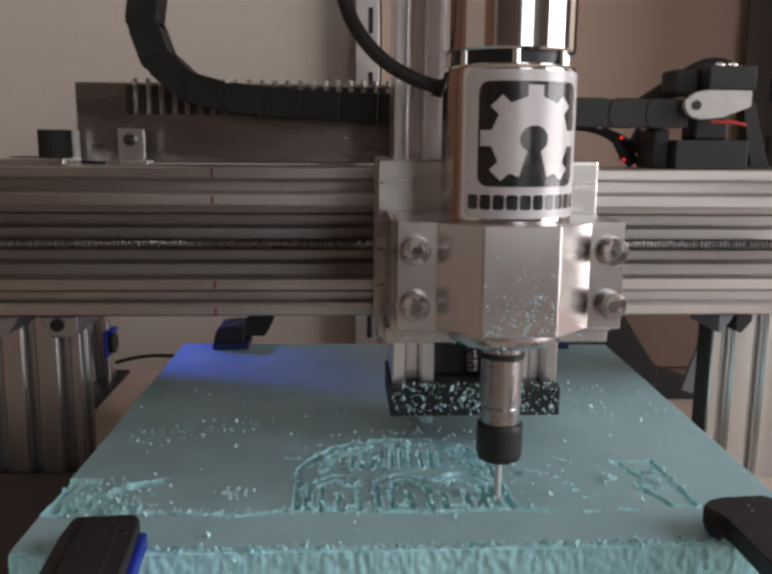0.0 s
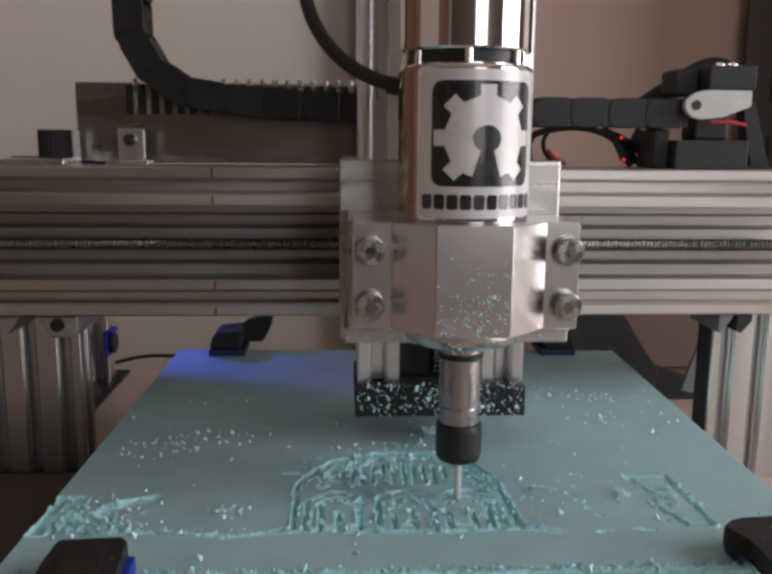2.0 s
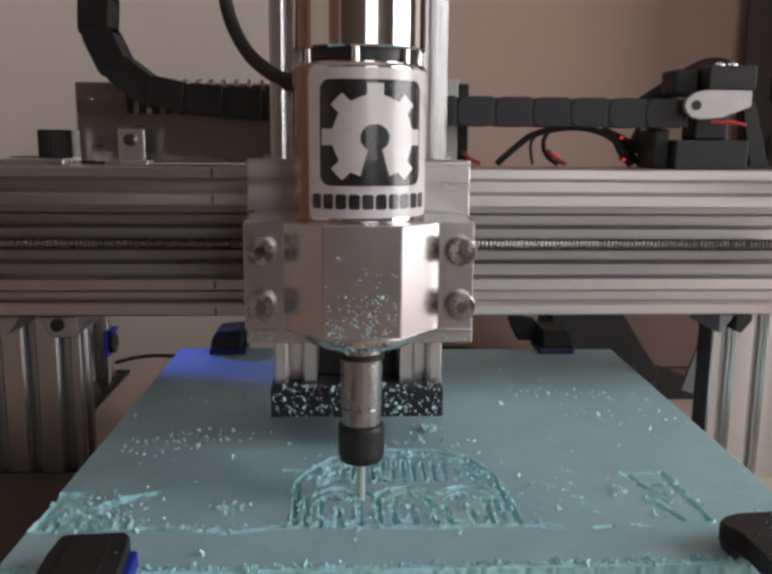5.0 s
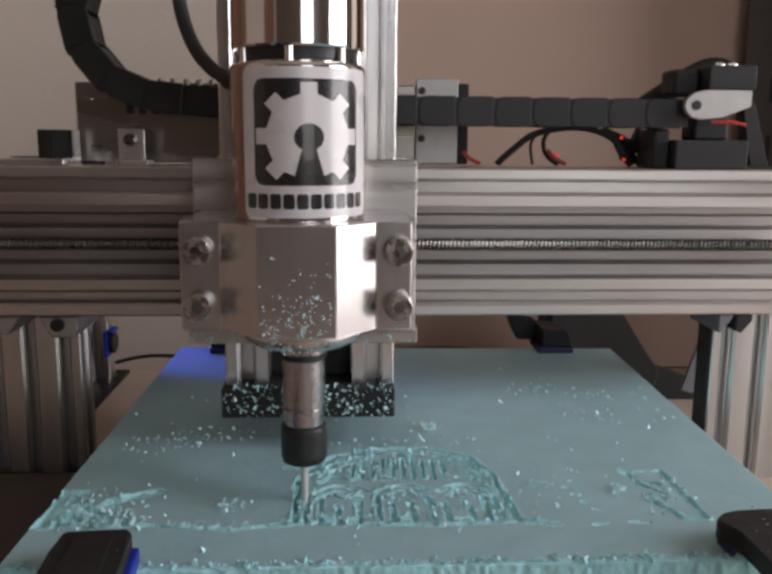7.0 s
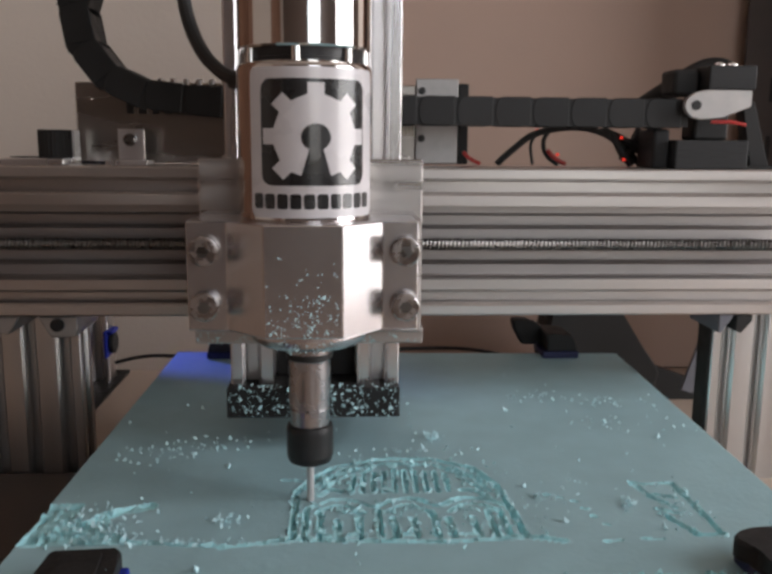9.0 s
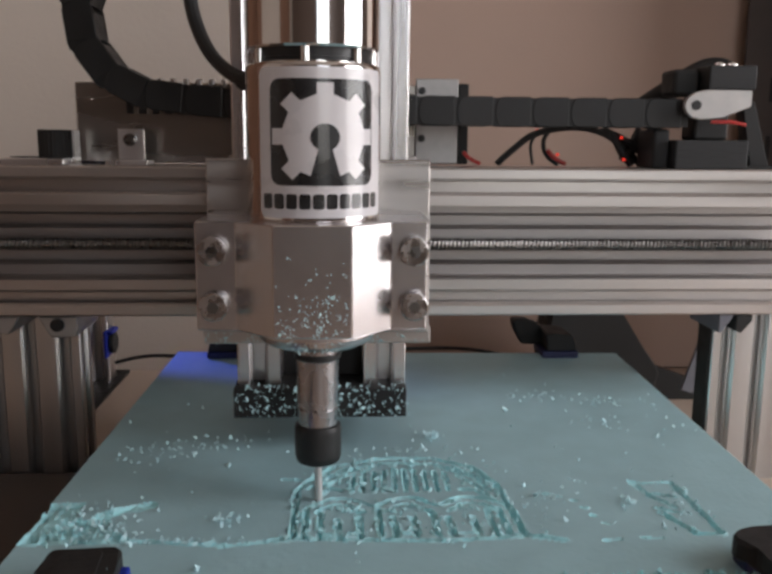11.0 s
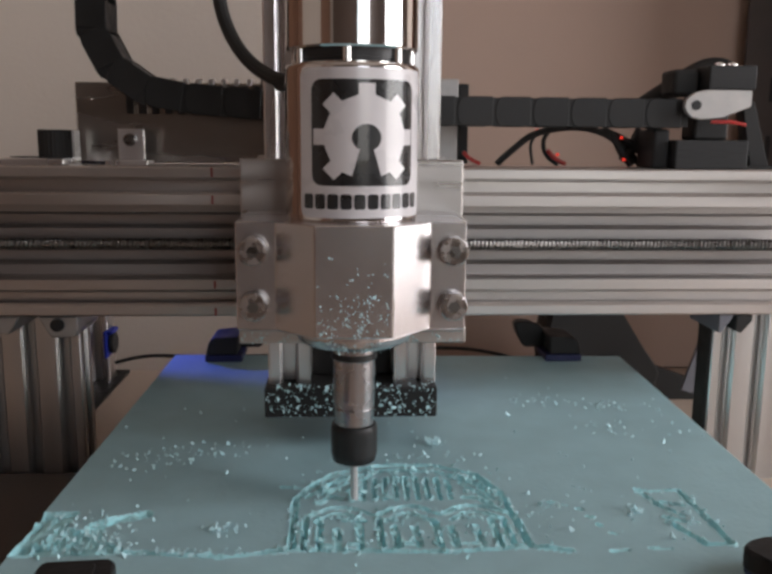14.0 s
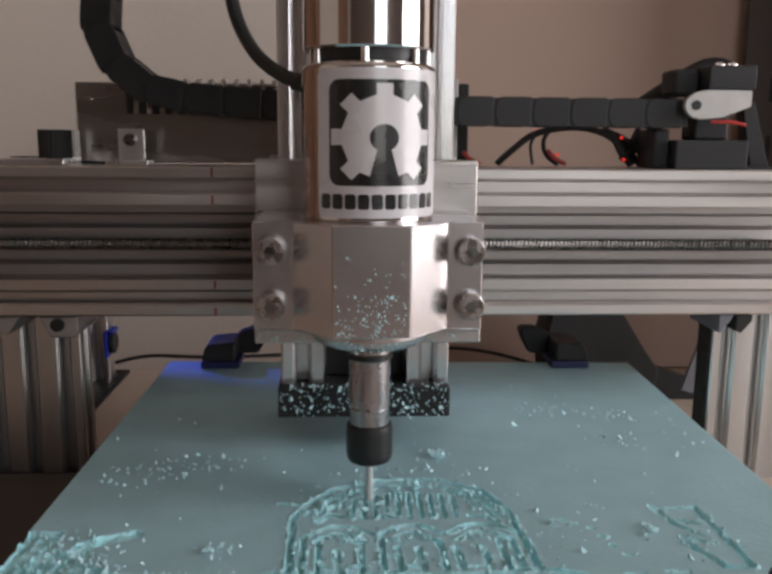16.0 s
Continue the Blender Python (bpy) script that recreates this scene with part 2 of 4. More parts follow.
slab("wall_panel", -1.598, -1.57, 0.40, 0.73, BENCH_Z + 0.002, 1.2, WOOD, "brown wooden panel standing against the side wall", "panel")
slab("door_1", -1.598, -1.56, -1.75, -0.83, -0.8, 1.25, WOOD, "brown wooden door in the side wall", "door")
slab("wall_panel", -1.59, -0.36, BACK - 0.012, BACK - 0.002, BENCH_Z + 0.002, 1.2, WOOD, "brown wooden panel standing against the wall", "panel")

# unseen board added to shade the wall behind the bench, and the slotted steel uprights
# the wall's shade and warm bounce are put into this browner sheet
slab("wall_panel", 0.0335, 0.405, BACK - 0.008, BACK - 0.002, BENCH_Z + 0.002, 1.2, SHADED_WALL, "stretch of wall with shade put into its brown colour", "panel")
slab("shade_board", 0.405, 0.435, 0.590, BACK, BENCH_Z, 1.7, WOOD, "unseen brown board added to shade the wall", "wall")


def upright(x0, x1, y0, material, label, slots_z):
    t = thing("slotted_post", label, "post")
    xm = x0 + 0.64 * (x1 - x0)
    part("flange", box(x0, x1, y0, y0 + 0.003, BENCH_Z, 0.9, 0.0006), material, t)
    part("web", box(x1 - 0.003, x1, y0 + 0.003, y0 + 0.02, BENCH_Z, 0.9), material, t)
    for z in slots_z:
        part("slot", box(xm - 0.0020, xm + 0.0020, y0 - 0.0006, y0 + 0.001, z - 0.0105, z + 0.0105, 0.0005), BLACK, t, "dark punched slot")
    return t


upright(0.0109, 0.0305, 0.723, POST, "grey slotted steel post behind the machine", [-0.020 + 0.0526 * k for k in range(12)])
upright(0.3475, 0.388, 0.722, DARKPOST, "dark slotted steel post at the wall", [0.09 + 0.05 * k for k in range(8)])

# ---- gantry ----
BEAM_Y, BEAM_LO, BEAM_HI = 0.442, 0.0505, 0.1305
TO_X = Matrix(((0, 0, 1, 0), (0, 1, 0, 0), (1, 0, 0, 0), (0, 0, 0, 1)))
gantry = thing("gantry_beam", "horizontal silver aluminium C-shaped rail with red tick marks", "machine beam")
prof = slot_profile(0.08, 0.04, (-0.03, -0.01, 0.01, 0.03), 0.02)
rail = part("rail", prism(prof, Matrix.Translation((-0.235, BEAM_Y, 0.0905)) @ TO_X, 0.50), ALU_X, gantry)
# shade inside the trough is put into a darker aluminium colour
rail.data.materials.append(ALU_SHADED)
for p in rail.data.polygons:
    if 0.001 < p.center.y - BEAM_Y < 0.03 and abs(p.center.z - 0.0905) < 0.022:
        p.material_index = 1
for z0, z1 in ((0.1252, 0.1303), (0.1109, 0.1155), (0.0656, 0.0700), (0.0508, 0.0550)):
    part("tick_mark", box(-0.0694, -0.0683, BEAM_Y - 0.0003, BEAM_Y + 0.0002, z0, z1), RED, gantry, "short red pen mark")


def leadscrew(length, r, pitch, m):
    bm = bmesh.new()
    seg, turns = 14, int(length / pitch)
    rings = []
    for i in range(turns * 2 + 1):
        rr = r if i % 2 else r * 0.80
        rings.append([bm.verts.new((rr * math.cos(2 * math.pi * k / seg), rr * math.sin(2 * math.pi * k / seg), pitch * (i + k / seg * 2) / 2)) for k in range(seg)])
    for a, b in zip(rings, rings[1:]):
        for k in range(seg - 1):
            bm.faces.new((a[k], a[k + 1], b[k + 1], b[k]))
    for i in range(len(rings) - 3):
        bm.faces.new((rings[i][seg - 1], rings[i + 2][0], rings[i + 3][0], rings[i + 1][seg - 1]))
    bmesh.ops.transform(bm, matrix=m, verts=bm.verts)
    return bm


part("lead_screw", leadscrew(0.48, 0.0034, 0.0022, Matrix.Translation((-0.23, BEAM_Y + 0.0105, 0.0885)) @ TO_X), SCREW, gantry, "threaded steel lead screw in the trough")

def leg(x0, width, slots, label):
    t = thing("gantry_leg", label, "machine leg", group="gantry legs")
    y0 = BEAM_Y + 0.0415
    part("rail", prism(slot_profile(width, 0.02, slots, 0.0, True), Matrix.Translation((x0 + width / 2, y0, BENCH_Z)), BEAM_HI - 0.004 - BENCH_Z), ALU_LEG, t)
    return t


def corner_bracket(t, outline, bolt_x, material, label):
    """A cast bracket in the corner of leg and beam, with its bolt."""
    front = Matrix(((1, 0, 0, 0), (0, 0, 1, BEAM_Y + 0.0015), (0, 1, 0, 0), (0, 0, 0, 1)))
    b = part("corner_bracket", prism(outline, front, 0.0399, 0.0006), material, t, label)
    if bolt_x is not None:
        part("bolt", prism([(0.0036 * math.cos(k * math.pi / 8), 0.0036 * math.sin(k * math.pi / 8)) for k in range(16)], Matrix.Translation((bolt_x, BEAM_Y - 0.0010, BEAM_LO - 0.0048)) @ Matrix.Rotation(radians(-90), 4, "X"), 0.003, 0.0004), BLACK, b, "black bolt head")


left_leg = leg(-0.2350, 0.08, (-0.03, -0.01, 0.01, 0.03), "upright silver slotted aluminium leg under the beam")
right_leg = leg(0.2265, 0.08, (-0.03, -0.01, 0.01, 0.03), "upright silver slotted aluminium leg at the beam's far end")

corner_bracket(left_leg, [(-0.1640, 0.0500), (-0.1575, 0.0385), (-0.1450, 0.0385), (-0.1432, 0.0420), (-0.1432, 0.0500)], -0.1535, WORN, "small cast corner bracket")
corner_bracket(left_leg, [(-0.1900, 0.0500), (-0.1880, 0.0420), (-0.1800, 0.0400), (-0.1736, 0.0500)], None, WORN, "small cast corner bracket")
corner_bracket(right_leg, [(0.2106, 0.0500), (0.2106, 0.0396), (0.2125, 0.0396), (0.2195, 0.0500)], None, SLATE, "slate grey corner bracket")
corner_bracket(right_leg, [(0.2205, 0.0500), (0.2205, 0.0405), (0.2241, 0.0394), (0.2300, 0.0465), (0.2300, 0.0500)], None, BLACK, "dark corner bracket")
# black strip added to darken the side that faces away from the window
part("shaded_side", box(0.2252, 0.2263, BEAM_Y + 0.0425, BEAM_Y + 0.0600, BENCH_Z, BEAM_LO - 0.001, 0.0003), BLACK, right_leg, "black strip added as the shade on the leg's side")

# ---- the foam board, with what is cut into it ----
BX0, BX1, BY0, BY1 = -0.1137, 0.1897, 0.2785, 0.5785
THICK = 0.030
MM = 0.001
strokes = []


def stroke(pts, w=3.2, deep=2.5):
    strokes.append(([(a * MM, b * MM) for a, b in pts], w * MM / 2, deep * MM * 1.25))


def arc(x0, x1, y, rise, n=9):
    return [(x0 + (x1 - x0) * k / n, y + rise * math.sin(math.pi * k / n)) for k in range(n + 1)]


stroke([(-18.9, 312), (-19.5, 351.4), (-14.7, 363), (-3.7, 378), (16.6, 386.5), (40.4, 386), (57.8, 374.5), (65.2, 357), (68.2, 311)], 2.8, 2.3)
stroke([(-12, 358), (-2, 372), (17, 380.5), (40, 380), (55, 370), (61.5, 356)], 2.4, 1.6)
stroke([(-15, 354), (-6, 366), (6, 374)], 1.7, 1.4)
stroke([(-9, 356), (0, 366), (12, 374)], 1.6, 1.4)
stroke([(44, 375), (56, 365), (62, 350)], 1.8, 1.5)
stroke([(50, 366), (57, 356), (60, 346)], 1.8, 1.4)
stroke([(-26, 364), (-18, 363)], 2.2, 0.9)
stroke([(-43.7, 304.8), (-19, 310), (39, 306.5), (68, 309.5), (82, 305.3)], 2.8, 1.6)
for k in range(10):
    x = 3.4 + 4.55 * k
    stroke([(x, 350.5), (x + 1.2 - 0.13 * k, 372.5 - 0.16 * (k - 4.5) ** 2)], 2.1, 1.9)
for x0, x1 in ((-14, 12), (13, 37.6), (38.8, 64.6)):
    stroke(arc(x0, x1, 336.5, 7.5), 2.2, 1.6)
    stroke(arc(x0 + 3.5, x1 - 3.5, 331.5, 7.0), 1.9, 1.5)
for x, y1 in ((-14.5, 334), (-8.8, 331), (-2, 325), (6.4, 331), (14.2, 333), (19.8, 326), (27.7, 326), (35.6, 331), (41.4, 326), (51, 326), (57.8, 331), (62.5, 332)):
    stroke([(x, 311), (x - 0.4, y1)], 2.6, 1.9)
for x in (-5.4, 2.2, 23.7, 46.3):
    stroke([(x - 2, 312.5), (x + 3, 312.5)], 2.2, 1.4)
stroke([(-10, 348), (-6, 354), (-1, 352)], 2.6, 1.6)
stroke([(50, 352), (56, 350), (60, 343)], 2.6, 1.6)
# ragged pocket near one front corner, and the line that runs from it
for k, high in enumerate((342, 342, 341, 328, 326, 328, 335, 318, 316, 313)):
    stroke([(-110 + 3.4 * k, 311), (-111 + 3.4 * k, high)], 4.2, 1.7)
stroke([(-92, 331), (-86, 336), (-77, 340)], 6.5, 1.8)
stroke([(-112, 310), (-112.5, 342), (-103, 342)], 3.4, 2.4)
stroke([(-112, 309.5), (-74, 310), (-44, 306)], 3.0, 1.7)
# strokes near the other front corner
stroke([(143, 356), (144.5, 308.5)], 2.6, 2.4)
stroke([(124.7, 358), (130, 355), (142.5, 356)], 2.2, 1.6)
stroke([(125, 357), (128, 343), (135, 332)], 2.6, 1.5)
stroke([(127, 326), (131, 318), (134, 309), (144, 308)], 2.6, 2.0)
stroke([(131, 345), (139, 341)], 2.2, 1.4)
stroke([(96.9, 304.8), (103, 305.5)], 2.2, 1.5)
stroke([(112, 306.5), (119, 306)], 2.2, 1.6)
stroke([(127, 331), (134, 327)], 2.2, 1.5)
DOTS = [(84, 346), (89, 343.5), (94, 340), (96, 333), (98, 325.5), (101, 319)]
for a, b in DOTS:
    stroke([(a, b), (a + 1.5, b - 1.0)], 2.0, 1.0)


def cut_depth(xs, ys):
    """Depth of cut on a grid, from the strokes, with ragged walls."""
    X, Y = np.meshgrid(xs, ys)
    rng = np.random.default_rng(4)
    rag = rng.normal(0, 1, X.shape)
    for ax in (0, 1):
        rag = (rag + np.roll(rag, 1, ax) + np.roll(rag, -1, ax)) / 1.9
    lump = rng.normal(0, 1, X.shape)
    for _ in range(9):
        for ax in (0, 1):
            lump = (lump + np.roll(lump, 1, ax) + np.roll(lump, -1, ax)) / 2.15
    lump /= lump.std()
    depth, burr = np.zeros_like(X), np.zeros_like(X)
    for pts, w, deep in strokes:
        for (ax, ay), (bx, by) in zip(pts, pts[1:]):
            m = (X > min(ax, bx) - w - 0.002) & (X < max(ax, bx) + w + 0.002) & (Y > min(ay, by) - w - 0.002) & (Y < max(ay, by) + w + 0.002)
            if not m.any():
                continue
            px, py, dx, dy = X[m] - ax, Y[m] - ay, bx - ax, by - ay
            t = np.clip((px * dx + py * dy) / (dx * dx + dy * dy + 1e-12), 0, 1)
            dist = np.hypot(px - t * dx, py - t * dy) + 0.00018 * rag[m] + 0.00022 * lump[m]
            depth[m] = np.maximum(depth[m], deep * np.clip((w - dist) / 0.0008, 0, 1) * np.clip(0.85 + 0.08 * rag[m] + 0.26 * lump[m], 0.15, 1.5))
            burr[m] = np.maximum(burr[m], np.clip(1 - np.abs(dist - w - 0.0005) / 0.0009, 0, 1) * np.clip(lump[m], 0, 2) * 0.00045)
    return np.where(depth > 0.0002, depth, 0.0) - np.where(depth > 0.0002, 0.0, burr), rag


foam = thing("foam_board", "turquoise foam board with a domed building cut into it", "foam board")
part("core", prism([(BX0 - 0.0050, BY0 + 0.0016), (BX1 - 0.0090, BY0 + 0.0016), (BX1, BY1 - 0.0050), (BX0, BY1 + 0.0050)], Matrix.Translation((0, 0, -THICK)), THICK - 0.0045, 0.0006), CUT, foam, "rough cut edge of the foam")
xs = np.unique(np.concatenate([np.arange(BX0, BX1, 0.00075), [BX1]]))
ys = np.unique(np.concatenate([np.arange(BY0, 0.394, 0.00075), np.arange(0.394, BY1, 0.012), [BY1]]))
dep, rag = cut_depth(xs, ys)
XM = (BX0 + BX1) / 2
nx, ny = len(xs), len(ys)
zz = -dep + np.where(dep > 0.0003, 0.0, 0.00003) * rag * (ys[:, None] < 0.39)
zz[:, -2] -= 0.0002 + 0.0001 * np.abs(rag[:, -2])
zz[:, -1] -= 0.0009
zz[:4, :] -= np.abs(rag[:4, :]) * 0.0007 * np.array([1.0, 0.8, 0.5, 0.2])[:, None]


def skew(x, y):
    """The board lies turned by a degree or so against the machine."""
    u, v = (x - XM) / (BX1 - XM), (y - BY0) / (BY1 - BY0)
    return x - abs(u) ** 5 * (0.0050 if u < 0 else 0.0090) * (1 - v), y - 0.0050 * u * max(0.0, v) ** 5


verts = [(*skew(xs[i], ys[j]), zz[j, i]) for j in range(ny) for i in range(nx)]
faces = [(j * nx + i, j * nx + i + 1, (j + 1) * nx + i + 1, (j + 1) * nx + i) for j in range(ny - 1) for i in range(nx - 1)]
cut = [1 if abs(dep[j, i]) + abs(dep[j + 1, i + 1]) + abs(dep[j, i + 1]) + abs(dep[j + 1, i]) > 0.0009 or i == nx - 2 else 0 for j in range(ny - 1) for i in range(nx - 1)]
# skirt down to the core
rim = [j * nx for j in range(ny)][::-1] + list(range(nx)) + [j * nx + nx - 1 for j in range(ny)] + [(ny - 1) * nx + i for i in range(nx)][::-1]
k0 = len(verts)
verts += [(verts[v][0], verts[v][1], -0.0045) for v in rim]
faces += [(rim[i], k0 + i, k0 + i + 1, rim[i + 1]) for i in range(len(rim) - 1)]
cut += [1] * (len(rim) - 1)
me = bpy.data.meshes.new("foam_top")
me.from_pydata(verts, [], faces)
me.materials.append(FOAM)
me.materials.append(CUT)
me.polygons.foreach_set("material_index", cut)
# torn front edge of the board, drawn down to the carrier
fz = np.linspace(-0.0006, -THICK, 40)
fx = np.linspace(BX0 - 0.0050, BX1 - 0.0090, 520)
frng = np.random.default_rng(9)
streak, fine = frng.normal(0, 1, fx.size), frng.normal(0, 1, (fz.size, fx.size))
for _ in range(3):
    streak = (streak + np.roll(streak, 1) + np.roll(streak, -1)) / 2.2
    for ax in (0, 1):
        fine = (fine + np.roll(fine, 1, ax) + np.roll(fine, -1, ax)) / 2.2
fv = [(fx[i], BY0 - 0.0006 - 0.00010 * abs(streak[i]) - 0.00014 * fine[j, i] + (0.0014 if j == 0 else 0.0), fz[j]) for j in range(fz.size) for i in range(fx.size)]
ff = [(j * fx.size + i, j * fx.size + i + 1, (j + 1) * fx.size + i + 1, (j + 1) * fx.size + i) for j in range(fz.size - 1) for i in range(fx.size - 1)]
fme = bpy.data.meshes.new("front_edge")
fme.from_pydata(fv, [], ff)
fme.materials.append(SAWN)
front = new("front_edge", fme)
front.parent = foam
tagged(front, "rough pale sawn front edge")

top = new("engraved_top", me)
top.parent = foam
tagged(top, "smooth dusty top skin with engraved grooves")

rng = random.Random(11)
spots = []
for pts, w, deep in strokes:
    for (ax, ay), (bx, by) in zip(pts, pts[1:]):
        n = int(math.hypot(bx - ax, by - ay) / (0.0036 if -0.03 < ax < 0.07 else 0.007))
        for k in range(n):
            t = (k + rng.random()) / n
            spots.append((ax + (bx - ax) * t, ay + (by - ay) * t, 0.0003, 0.0016, 0.0016, 0.0007, 1))
part_spots = [(-0.0896, 0.396, 0.0005, 0.010, 0.006, 0.0004, 34), (-0.070, 0.405, 0.0005, 0.013, 0.006, 0.0004, 40), (-0.0444, 0.325, 0.0010, 0.0035, 0.003, 0.0009, 22),
              (0.147, 0.467, 0.0005, 0.010, 0.005, 0.0004, 28), (0.137, 0.43, 0.0005, 0.009, 0.008, 0.0004, 18), (0.043, 0.413, 0.0014, 0.0024, 0.0024, 0.0012, 40),
              (0.112, 0.478, 0.0006, 0.011, 0.004, 0.0004, 24), (0.028, 0.394, 0.0008, 0.018, 0.003, 0.0006, 26), (0.115, 0.336, 0.0010, 0.0022, 0.004, 0.0010, 18),
              (0.135, 0.335, 0.0008, 0.006, 0.008, 0.0008, 34), (0.085, 0.345, 0.0004, 0.010, 0.012, 0.0003, 24), (0.04, 0.34, 0.0004, 0.09, 0.03, 0.0003, 60),
              (0.03, 0.43, 0.0004, 0.09, 0.05, 0.0003, 46), (0.173, 0.44, 0.0004, 0.006, 0.016, 0.0003, 10), (-0.100, 0.325, 0.0004, 0.008, 0.009, 0.0010, 70), (-0.086, 0.318, 0.0004, 0.007, 0.005, 0.0010, 50), (-0.060, 0.309, 0.0006, 0.011, 0.0012, 0.0006, 34)]
INSIDE = (BX0 + 0.001, BX1 - 0.001, BY0 + 0.001)
chips("swarf", spots, foam, 3, "pale turquoise foam shavings", (0.0006, 0.0017), CHIP, INSIDE)
chips("swarf", [(*s[:6], 1) for s in spots[::3]], foam, 4, "bright turquoise foam shavings", (0.0004, 0.0012), SPECK, INSIDE)
chips("swarf", part_spots, foam, 6, "scattered pale foam crumbs", (0.0005, 0.0014), SPECK, INSIDE)
heads = [(x, 0.3335, 0.0001, 0.0050, 0.0025, 0.0008, 34) for x in (0.0, 0.0255, 0.0515)]
heads += [(0.025, 0.377, 0.0002, 0.020, 0.004, 0.0008, 55), (0.054, 0.362, 0.0002, 0.005, 0.009, 0.0008, 30), (-0.008, 0.362, 0.0002, 0.006, 0.006, 0.0006, 18), (0.025, 0.318, 0.0, 0.026, 0.006, 0.0008, 40)]
chips("swarf", heads, foam, 8, "fine turquoise shavings heaped in the cuts", (0.0006, 0.0016), CHIP, INSIDE)
edge = [(BX0 + (BX1 - BX0) * k / 260, BY0 + 0.0006, 0.0002, 0.0008, 0.0010, 0.0006, 1 + (4 if k % 23 < 2 else 0)) for k in range(261)]
edge += [(BX0 + (BX1 - BX0) * k / 140, BY0 - 0.0001, -0.006, 0.0010, 0.0003, 0.006, 1) for k in range(141)]
chips("edge_fuzz", edge, foam, 5, "torn fibres along the front edge", (0.0005, 0.0013), CUT)
part("bed_board", box(BX0 + 0.01, BX1 - 0.01, BY0 + 0.01, BY1 + 0.03, -THICK - 0.012, -THICK, 0.001), BOARD, foam, "dark carrier board under the foam")
for x in (-0.06, 0.13):
    slab("bed_rail", x - 0.02, x + 0.02, 0.18, 0.68, BENCH_Z, -THICK - 0.0125, NUT, "dark rail on which the bed slides", "rail")


def clamp(x, y, turn, label):
    t = thing("hold_down_clamp", label, "clamp", (x, y, 0), group="bed clamps")
    t.rotation_euler = (0, 0, radians(turn))
    return t


BLUNT = [(-0.0124, 0.0), (-0.0122, 0.0128), (-0.0105, 0.0150), (0.0100, 0.0150), (0.0120, 0.0128), (0.0124, 0.0), (0.0130, -0.060), (-0.0130, -0.060)]
HOOKED = [(-0.0176, -0.0015), (-0.0168, 0.0020), (-0.0130, 0.0062), (-0.0072, 0.0084), (0.0100, 0.0098), (0.0140, 0.0060), (0.0150, -0.060), (-0.0150, -0.060), (-0.0128, -0.0220), (-0.0116, -0.0086), (-0.0155, -0.0052)]


def near_clamp(x, y, turn, nose, ridged, pad, label):
    t = clamp(x, y, turn, label)
    part("body", prism(nose, Matrix.Translation((0, 0, 0.0035)), 0.0078, 0.0012), BLACK, t)
    if ridged:
        part("ridge", prism([(a * 0.55, b - 0.004) for a, b in nose], Matrix.Translation((0, 0, 0.0113)), 0.0008, 0.0003), BLACK, t)
        part("pad", box(-0.0118, 0.0148, -0.022, 0.0105, 0.0, 0.0062, 0.0010), pad, t, "blue plastic pad")
    else:
        part("pad", box(-0.0150, 0.0120, -0.0060, 0.0045, 0.0, 0.0062, 0.0010), pad, t, "blue plastic pad in a shaded colour")
    chips("swarf", [(0, -0.01, 0.0112, 0.006, 0.012, 0.0002, 9)], t, 21, "foam specks", (0.0003, 0.0007))
    return t


def far_clamp(x, y, side, label):
    t = clamp(x, y, 180, label)
    front = [(0.0120, 0.0), (0.0098, 0.0085), (0.0072, 0.0112), (-0.0040, 0.0122), (-0.0098, 0.0122), (-0.0090, 0.0)]
    part("body", prism([(side * a, b) for a, b in front], Matrix(((1, 0, 0, 0), (0, 0, 1, -0.028), (0, 1, 0, 0.0045), (0, 0, 0, 1))), 0.029, 0.0010), BLACK, t)
    part("pad", box(-0.0122, 0.0122, -0.026, 0.002, 0.0, 0.0046, 0.0008), SHADED_BLUE, t, "blue plastic pad in a shaded colour")
    part("lever", prism([(0, 0), (0.0150, 0.0002), (0.0205, 0.0100), (0.0225, 0.0170), (0.0190, 0.0185), (0.0110, 0.0180), (0.0050, 0.0140), (0.0, 0.0125)],
                        Matrix(((-side, 0, 0, -side * 0.0070), (0, 0, 1, -0.030), (0, 1, 0, 0.0042), (0, 0, 0, 1))), 0.010, 0.0012), BLACK, t, "black tightening lever")
    return t


near_left = near_clamp(-0.0845, 0.2700, 4, BLUNT, True, BLUE, "black printed clamp with a blue pad on the foam")
near_right = near_clamp(0.1522, 0.2843, 0, HOOKED, False, SHADED_BLUE, "black printed clamp with a rounded nose on the foam")
far_left = far_clamp(-0.0785, 0.566, 1, "black printed clamp with blue base at the foam's far edge")
far_right = far_clamp(0.1470, 0.563, -1, "black printed clamp with a blue base in a shaded colour at the foam's far edge")

